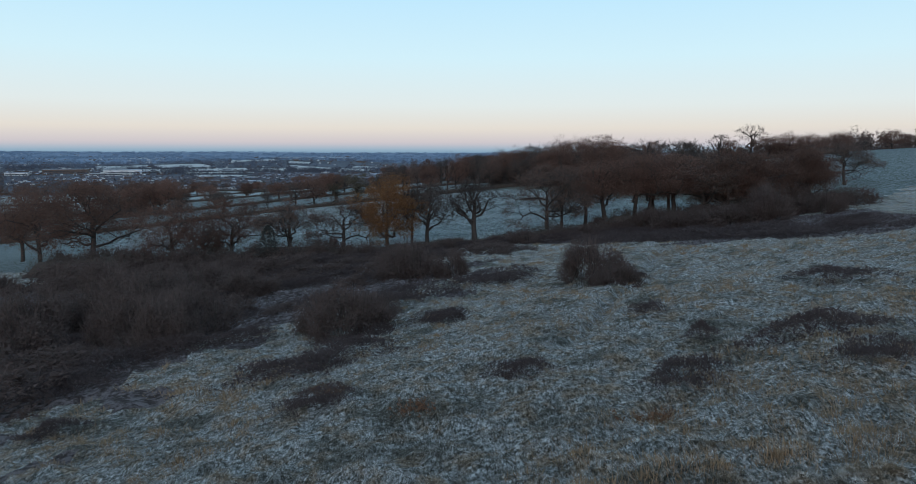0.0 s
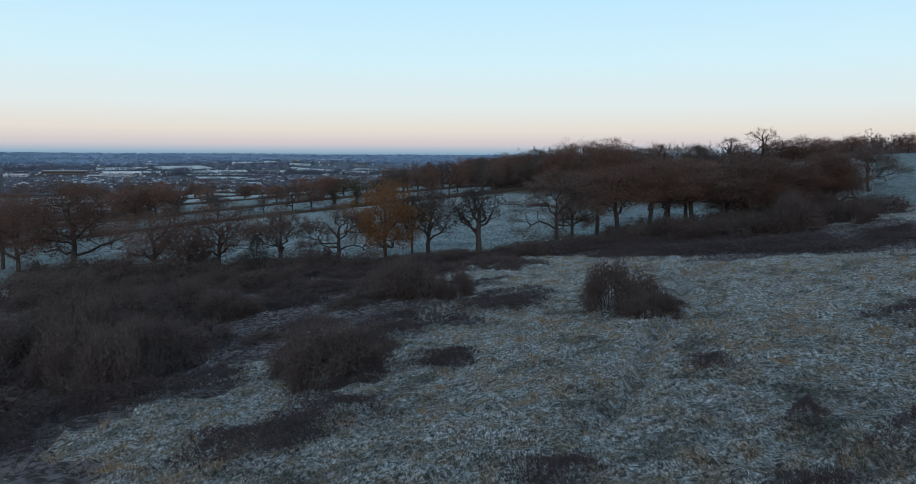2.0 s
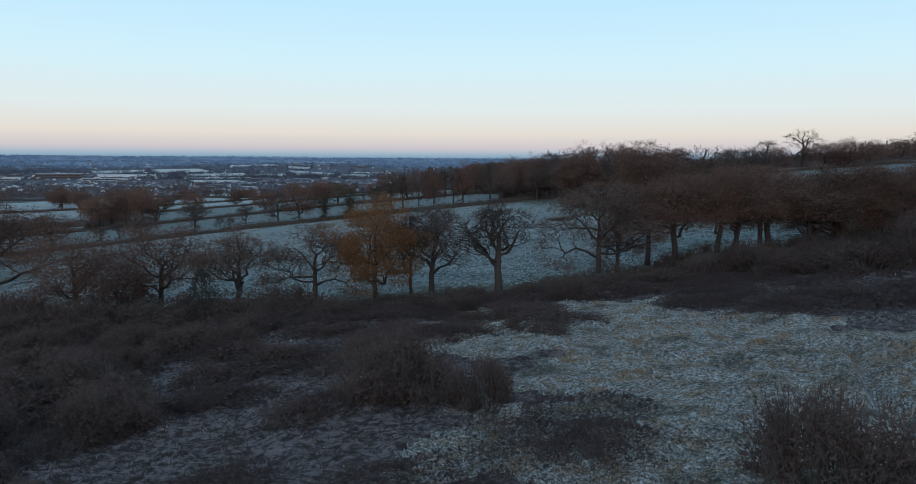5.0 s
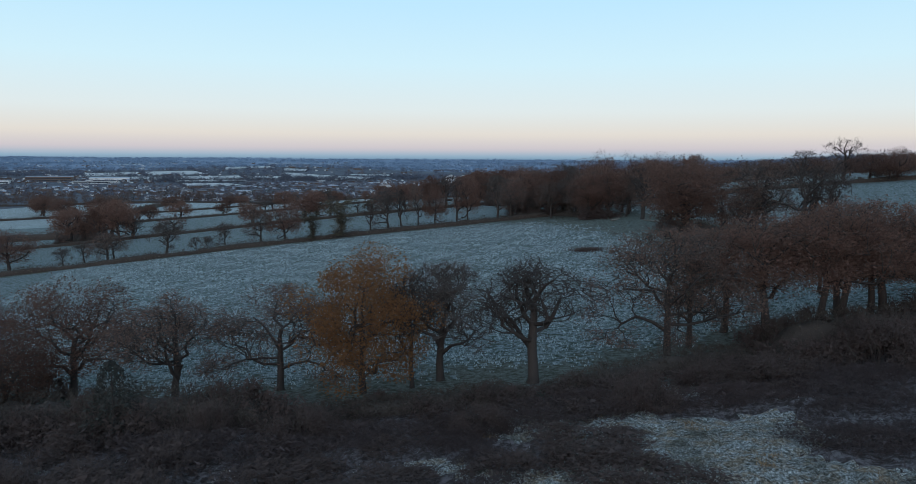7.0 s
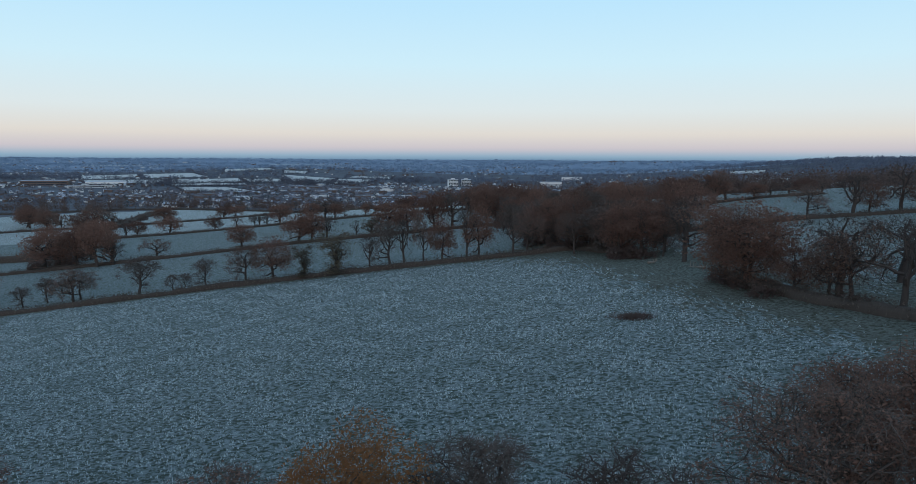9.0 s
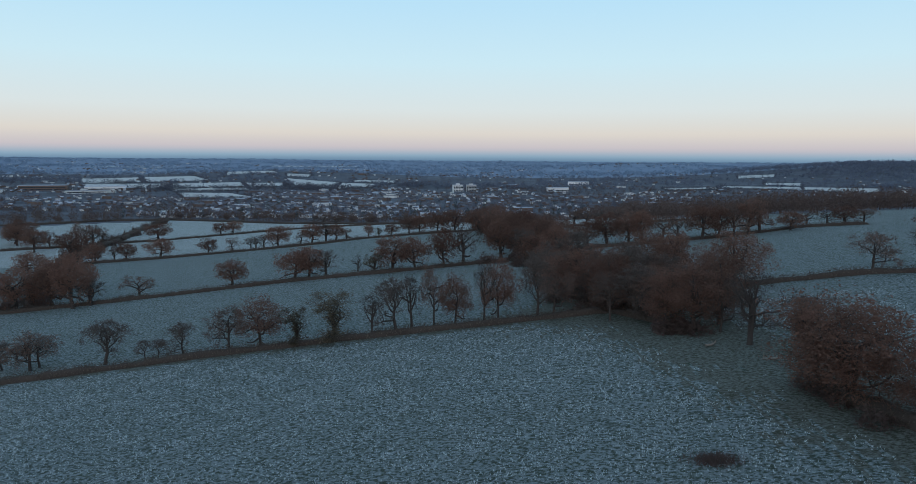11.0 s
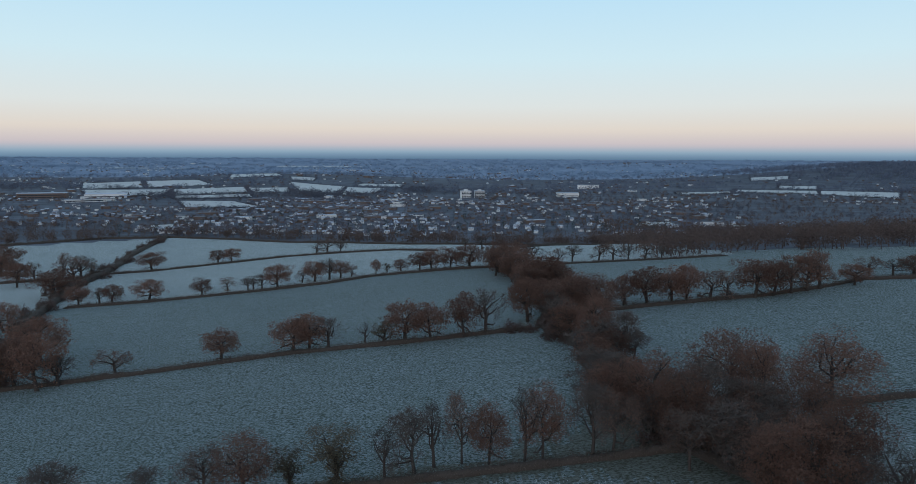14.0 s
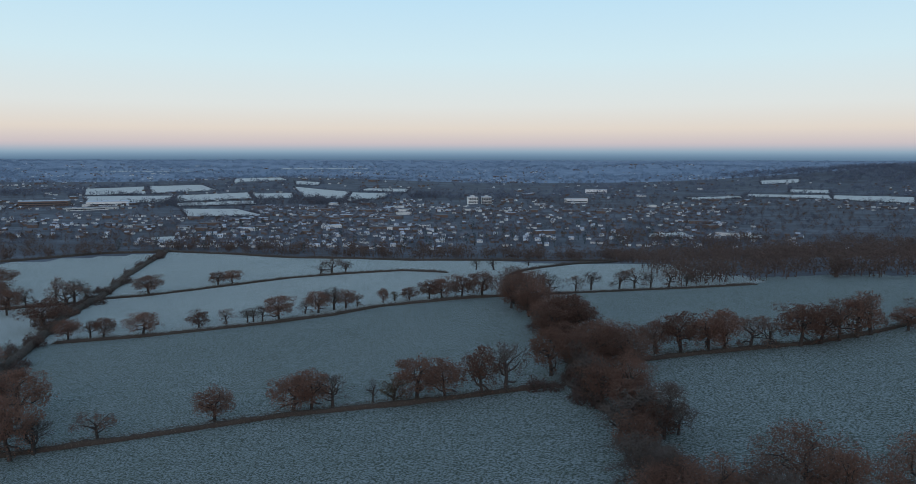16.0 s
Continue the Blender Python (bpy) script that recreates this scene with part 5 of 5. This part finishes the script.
def woods(name, words, x, y, mat, k, size, rng, tall=(7, 12), wide=(3, 5.5)):
    """Crowds of far tree crowns, each a ragged dome of flakes over a stem."""
    n = len(x)
    h, r = rng.uniform(*tall, n), rng.uniform(*wide, n)
    z = height(x, y)
    d = rng.normal(size=(n, k, 3))
    d /= np.linalg.norm(d, axis=2)[..., None]
    d *= rng.uniform(0.55, 1.0, (n, k, 1))
    lump = 1 + 0.3 * np.sin(d[..., :1] * 5 + (x * 3.1)[:, None, None])
    c = np.stack([x, y, z + h * 0.53], -1)[:, None] + d * lump * np.stack([r, r, h * 0.47], -1)[:, None]
    v, f = flakes(c.reshape(-1, 3), np.repeat(size * rng.uniform(0.7, 1.3, n), k), rng)
    foot = np.stack([x, y, z - 0.5], -1)
    a = np.array([0.25, 0.0, 0.0])
    top = foot + np.stack([np.zeros(n), np.zeros(n), h * 0.6], -1)
    sv = np.stack([foot - a, foot + a, top], 1).reshape(-1, 3)
    v, f = joined([(v, f), (sv, np.arange(n * 3).reshape(n, 3))])
    tagged(new(name, mesh_of(name, v, f, mat)), words, "woods", kind="stuff")


def make_house(seed, wall, roof, long, deep, gable):
    """A two-storey house with pitched roof, chimney, door and windows."""
    rng = np.random.default_rng(seed)
    root = tagged(new("house"), "pale rendered house under a frosted roof" if wall is RENDERED else "brick house under a frosted roof", "house", "houses of the town")
    h, top = 5.2, 8.2
    part_of("wall", mesh_of("wall", *box(-long / 2, -deep / 2, -1, long / 2, deep / 2, h), wall), root)
    o = 0.4
    x, y = long / 2 + o, deep / 2 + o
    v = [(-x, -y, h - 0.1), (x, -y, h - 0.1), (x, y, h - 0.1), (-x, y, h - 0.1), (-x + 0.3, 0, top), (x - 0.3, 0, top),
         (-x, -y, h - 0.35), (x, -y, h - 0.35), (x, y, h - 0.35), (-x, y, h - 0.35)]
    f = [(0, 1, 5, 4), (2, 3, 4, 5), (3, 0, 4, 4), (1, 2, 5, 5), (6, 7, 1, 0), (7, 8, 2, 1), (8, 9, 3, 2), (9, 6, 0, 3)]
    bm = bmesh.new()
    bv = [bm.verts.new(p) for p in v]
    for q in f:
        bm.faces.new([bv[i] for i in dict.fromkeys(q)])
    me = bpy.data.meshes.new("roof")
    bm.to_mesh(me)
    bm.free()
    me.materials.append(roof)
    roof_part = part_of("roof", me, root)
    if gable:
        g = long * 0.2
        bm = bmesh.new()
        p = [(-g, -y - 0.9, -1), (g, -y - 0.9, -1), (g, -y - 0.9, h - 0.3), (0, -y - 0.9, top - 0.8), (-g, -y - 0.9, h - 0.3)]
        a = [bm.verts.new(q) for q in p]
        b = [bm.verts.new((q[0], 0, q[2])) for q in p]
        bm.faces.new(a)
        for i in range(5):
            bm.faces.new((a[i], b[i], b[(i + 1) % 5], a[(i + 1) % 5]))
        me = bpy.data.meshes.new("gable")
        bm.to_mesh(me)
        bm.free()
        me.materials.append(wall)
        part_of("gable", me, root)
    cx = rng.choice([-1, 1]) * long * 0.32
    part_of("chimney", mesh_of("chimney", *box(cx - 0.4, -0.3, h + 1, cx + 0.4, 0.3, top + 1.1), BRICK), roof_part)
    for zx in (-0.3, 0.3):
        for z in (0.9, 3.4):
            part_of("window", mesh_of("window", *box(zx * long - 0.7, -deep / 2 - 0.06, z, zx * long + 0.7, -deep / 2 + 0.02, z + 1.3), PANE), root)
    part_of("door", mesh_of("door", *box(-0.45, -deep / 2 - 0.05, -1, 0.45, -deep / 2 + 0.02, 2.1), DARKROOF), root)
    return root


def town():
    rng = np.random.default_rng(21)
    kinds = [make_house(1, RENDERED, SLATE, 9.0, 7.5, True), make_house(2, RENDERED, DARKROOF, 11.0, 7.0, False), make_house(3, BRICK, SLATE, 9.5, 7.5, True),
             make_house(4, RENDERED, SLATE, 12.5, 7.0, True), make_house(5, BRICK, DARKROOF, 9.0, 8.0, False)]
    spots = []
    # streets: gently bent rows of houses
    for (x0, x1, y0, y1, gap, row, chance) in ((-345, -30, 790, 1290, 7.5, 17, 0.66), (-640, -370, 880, 1110, 10, 19, 0.5), (-25, 330, 800, 1240, 9, 22, 0.42)):
        for j, y in enumerate(np.arange(y0, y1, row)):
            for x in np.arange(x0, x1, gap):
                px = x + rng.normal() * 2.0
                py = y + 9 * math.sin(x / 55 + j) + rng.normal() * 1.5
                if rng.random() < chance * (0.35 if (x > -120 and y > 1000 and x < 0) else 1):
                    spots.append((px, py, (0 if j % 2 else 180) + 22 * math.cos(x / 55 + j) + rng.normal() * 8))
    p = np.array(spots)
    p = p[~in_field(p[:, 0], p[:, 1])]
    order = np.argsort(p[:, 1])[:290]
    near = np.repeat(p[:, :2], 2, 0) + np.stack([rng.normal(size=len(p) * 2) * 5.5, rng.normal(size=len(p) * 2) * 4 + 2], -1)
    near = near[~in_field(near[:, 0], near[:, 1])]
    woods("street_trees", "bare trees in gardens between the houses", near[:, 0], near[:, 1], HAZEWOOD, 30, 0.8, rng, (3, 6.5), (1.4, 3.0))
    mine = {}
    for n, i in enumerate(order):
        x, y, turn = p[i]
        k = int(rng.choice(5, p=[0.16, 0.30, 0.08, 0.08, 0.38]))
        m = pose(x, y, float(height(x, y)), 0, 0, turn) @ Matrix.Diagonal((0.42, 0.42, 0.42, 1))
        if kinds[k] not in mine:
            mine[kinds[k]] = m
        else:
            copy_thing(kinds[k], m)
    for src, m in mine.items():
        src.matrix_basis = m
    rest = [tuple(p[i]) for i in np.argsort(p[:, 1])[290:]]
    n = 3200
    d = 1200 + 2600 * rng.uniform(0, 1, n) ** 1.7
    a = rng.uniform(-0.66, 0.66, n)
    x, y = d * a, d
    ok = (wobble(x, y, 120, 0.4) + 0.6 * wobble(x, y, 45, 2.0) > -0.15) & ~in_field(x, y) & ~((x > 700) & (np.abs(y - 2050) < 480) & (height(x, y) > 2))
    rest += [(u, w, rng.uniform(0, 180)) for u, w in zip(x[ok], y[ok])]
    vs, fs, mi, k = [], [], [], 0
    for x, y, turn in rest:
        big = rng.random() < 0.05
        L, D, h, t = (rng.uniform(10, 24), rng.uniform(8, 12), 3.6, 4.2) if big else (rng.uniform(3.6, 5.5), 4.0, 2.1, 3.7)
        c, s = math.cos(radians(turn)), math.sin(radians(turn))
        z = float(height(x, y))
        loc = [(-L / 2, -D / 2, -1), (L / 2, -D / 2, -1), (L / 2, D / 2, -1), (-L / 2, D / 2, -1), (-L / 2, -D / 2, h), (L / 2, -D / 2, h), (L / 2, D / 2, h), (-L / 2, D / 2, h), (-L / 2, 0, t), (L / 2, 0, t)]
        vs += [(x + u * c - w * s, y + u * s + w * c, z + q) for u, w, q in loc]
        fs += [(k, k + 1, k + 5, k + 4), (k + 2, k + 3, k + 7, k + 6), (k + 1, k + 2, k + 6, k + 5), (k + 3, k, k + 4, k + 7), (k + 4, k + 5, k + 9, k + 8), (k + 6, k + 7, k + 8, k + 9)]
        fs += [(k + 5, k + 6, k + 9, k + 9), (k + 7, k + 4, k + 8, k + 8)]
        w = 0 if rng.random() < 0.3 else 1
        r = 2 if rng.random() < 0.2 else 3
        mi += [w] * 4 + [r] * 2 + [w] * 2
        k += 10
    quads = [f for f in fs if len(set(f)) == 4]
    qm = [m for f, m in zip(fs, mi) if len(set(f)) == 4]
    me = mesh_of("distant_houses", np.array(vs), np.array(quads), [RENDERED, BRICK, SLATE, DARKROOF], qm)
    tagged(new("distant_houses", me), "scattered pale houses and sheds far across the plain", "houses", kind="stuff")


town()


def flats(x, y, w, turn):
    """A white block of flats with rows of dark windows."""
    root = tagged(new("apartment_block"), "white six-storey block of flats rising over the town", "apartments", "blocks of flats")
    part_of("wall", mesh_of("wall", *box(-w / 2, -7, -4, w / 2, 7, 15.6), RENDERED), root)
    part_of("roof", mesh_of("roof", *box(-w / 2 - 0.3, -7.3, 15.6, w / 2 + 0.3, 7.3, 16.2), SLATE), root)
    part_of("lift_house", mesh_of("lift_house", *box(-3, -3, 16.2, 3, 3, 18.2), RENDERED), root)
    for i in range(6):
        for j in range(6):
            cx = -w / 2 + w * (i + 0.5) / 6
            part_of("window", mesh_of("window", *box(cx - 1.25, -7.1, 0.7 + j * 2.5, cx + 1.25, -6.95, 2.2 + j * 2.5), PANE), root)
    root.matrix_basis = pose(x, y, float(height(x, y)) - 3.5, 0, 0, turn)


flats(-15.5, 1366, 17, 12)
flats(8.5, 1370, 17, 6)


def shed(x, y, long, deep, high, turn, wall, words, bands=0):
    root = tagged(new("flat_roofed_hall"), words, "hall", "halls at the town's edge")
    part_of("wall", mesh_of("wall", *box(-long / 2, -deep / 2, -2, long / 2, deep / 2, high), wall), root)
    part_of("roof", mesh_of("roof", *box(-long / 2 - 0.5, -deep / 2 - 0.5, high, long / 2 + 0.5, deep / 2 + 0.5, high + 0.5), SLATE), root)
    for b in range(bands):
        z = 1.2 + b * 3.2
        part_of("window_band", mesh_of("window_band", *box(-long / 2 + 1.5, -deep / 2 - 0.08, z, long / 2 - 1.5, -deep / 2 + 0.05, z + 1.4), PANE), root)
    root.matrix_basis = pose(x, y, float(height(x, y)), 0, 0, turn)


shed(-700, 1265, 70, 26, 8, 22, BRICK, "long brick hall with a flat frosted roof", 2)
shed(-610, 1290, 62, 30, 6, 22, RENDERED, "low hall with a flat frosted roof", 1)
shed(-590, 1190, 56, 8, 4, 30, RENDERED, "low white covered way beside a car park", 1)
shed(-735, 1180, 34, 14, 5, 22, RENDERED, "low hall with a flat frosted roof", 1)
shed(170, 1420, 40, 14, 7, 5, RENDERED, "long pale hall among the houses", 1)
shed(255, 1700, 46, 16, 8, -6, RENDERED, "long pale hall among the houses", 1)


def plant_woods():
    rng = np.random.default_rng(33)
    # the brown wood behind the right-hand fields
    n = 1500
    x = rng.uniform(72, 470, n)
    y = np.interp(x, [72, 110, 150, 170, 470], [465, 467, 460, 444, 405]) + 430 * rng.uniform(0, 1, n) ** 1.5
    ok = x > 72 + 0.09 * (y - 460)
    woods("brown_wood", "brown winter oak wood on the hill's far side", x[ok], y[ok], WOODBROWN, 105, 0.85, rng, (7, 13), (3.5, 6.5))
    # the wood on the shoulder, right of the skyline trees
    x, y = rng.uniform(135, 235, 70), rng.uniform(240, 330, 70)
    woods("shoulder_wood", "brown oak wood on the crest of the hill", x, y, WOODBROWN, 240, 0.6, rng, (6, 9), (3, 5))
    # trees between the last pastures and the town
    x = rng.uniform(-560, 130, 620)
    edge = np.interp(x, [-560, -393, -300, -278, -221, -163, -114, -69, 0, 110, 130], [700, 712, 765, 772, 756, 728, 718, 700, 700, 690, 640])
    y = edge + 6 + 70 * rng.uniform(0, 1, 620) ** 2.0 * np.where(x < -290, 2.2, 1.0)
    ok = ~in_field(x, y)
    woods("town_edge_trees", "bare trees and hedges along the edge of the town", x[ok], y[ok], WOODBROWN, 105, 0.78, rng, (5, 11), (3, 5))
    x, y = rng.uniform(-330, 190, 70), rng.uniform(735, 1000, 70)
    woods("town_evergreens", "dark evergreens among the houses", x, y, FIR, 80, 0.9, rng, (9, 15), (2, 3))
    # gardens
    n = 7000
    y = rng.uniform(790, 1550, n)
    x = rng.uniform(-0.72, 0.72, n) * y
    ok = (rng.uniform(0, 1, n) < 0.5 + 0.4 * wobble(x, y, 60, 1.0) + np.where(x > 0, 0.35, 0.0)) & ~in_field(x, y)
    brown = rng.uniform(0, 1, n) < 0.4
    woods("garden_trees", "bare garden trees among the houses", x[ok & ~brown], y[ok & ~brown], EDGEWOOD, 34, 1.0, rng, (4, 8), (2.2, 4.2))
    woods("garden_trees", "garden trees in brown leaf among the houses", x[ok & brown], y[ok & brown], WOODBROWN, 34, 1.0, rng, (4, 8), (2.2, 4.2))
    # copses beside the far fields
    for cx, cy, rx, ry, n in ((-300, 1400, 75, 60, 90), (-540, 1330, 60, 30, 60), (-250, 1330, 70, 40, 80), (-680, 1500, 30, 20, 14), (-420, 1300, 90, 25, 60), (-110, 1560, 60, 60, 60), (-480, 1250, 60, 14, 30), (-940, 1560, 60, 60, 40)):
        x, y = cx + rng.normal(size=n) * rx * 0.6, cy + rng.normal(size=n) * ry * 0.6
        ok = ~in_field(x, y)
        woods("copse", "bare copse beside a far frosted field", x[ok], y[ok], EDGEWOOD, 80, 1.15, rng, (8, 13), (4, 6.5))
    # hedges and hedgerow trees round the far fields
    for f in FIELDS[:17]:
        for (ax, ay), (bx, by) in zip(f, f[1:] + f[:1]):
            n = int(math.hypot(bx - ax, by - ay) / 4)
            t = (np.arange(n) + rng.uniform(0, 1, n)) / n
            woods("far_hedge", "thin dark hedge round a far field", ax + (bx - ax) * t, ay + (by - ay) * t, EDGEWOOD, 14, 1.3, rng, (1.5, 3.5), (1.5, 2.6))
            t = rng.uniform(0, 1, 5)
            woods("far_hedgerow", "bare trees along a far field hedge", ax + (bx - ax) * t, ay + (by - ay) * t, EDGEWOOD, 70, 0.9, rng, (6, 12), (3, 5.5))
    n = 10500
    y = 1500 + 3400 * rng.uniform(0, 1, n) ** 1.3
    x = rng.uniform(-0.74, 0.74, n) * y
    ok = (rng.uniform(0, 1, n) < 0.62 + 0.5 * wobble(x, y, 150, 1.0)) & ~in_field(x, y)
    # crown colours hold painted haze, paler and bluer from 2200 m
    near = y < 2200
    woods("far_trees", "far bare woods and gardens of the plain", x[ok & near], y[ok & near], HAZEWOOD, 34, 2.1, rng, (7, 11), (4.5, 9))
    woods("distant_woods", "woods of the far plain in haze-tinted blue-grey", x[ok & ~near], y[ok & ~near], HAZEBLUE, 22, 3.8, rng, (6, 9), (8, 26))
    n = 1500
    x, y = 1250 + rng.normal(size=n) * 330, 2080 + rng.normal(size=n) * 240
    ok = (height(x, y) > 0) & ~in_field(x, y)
    woods("hanger_wood", "dark wood covering a far hill", x[ok], y[ok], HAZEWOOD, 26, 3.4, rng, (9, 14), (7, 11))


plant_woods()
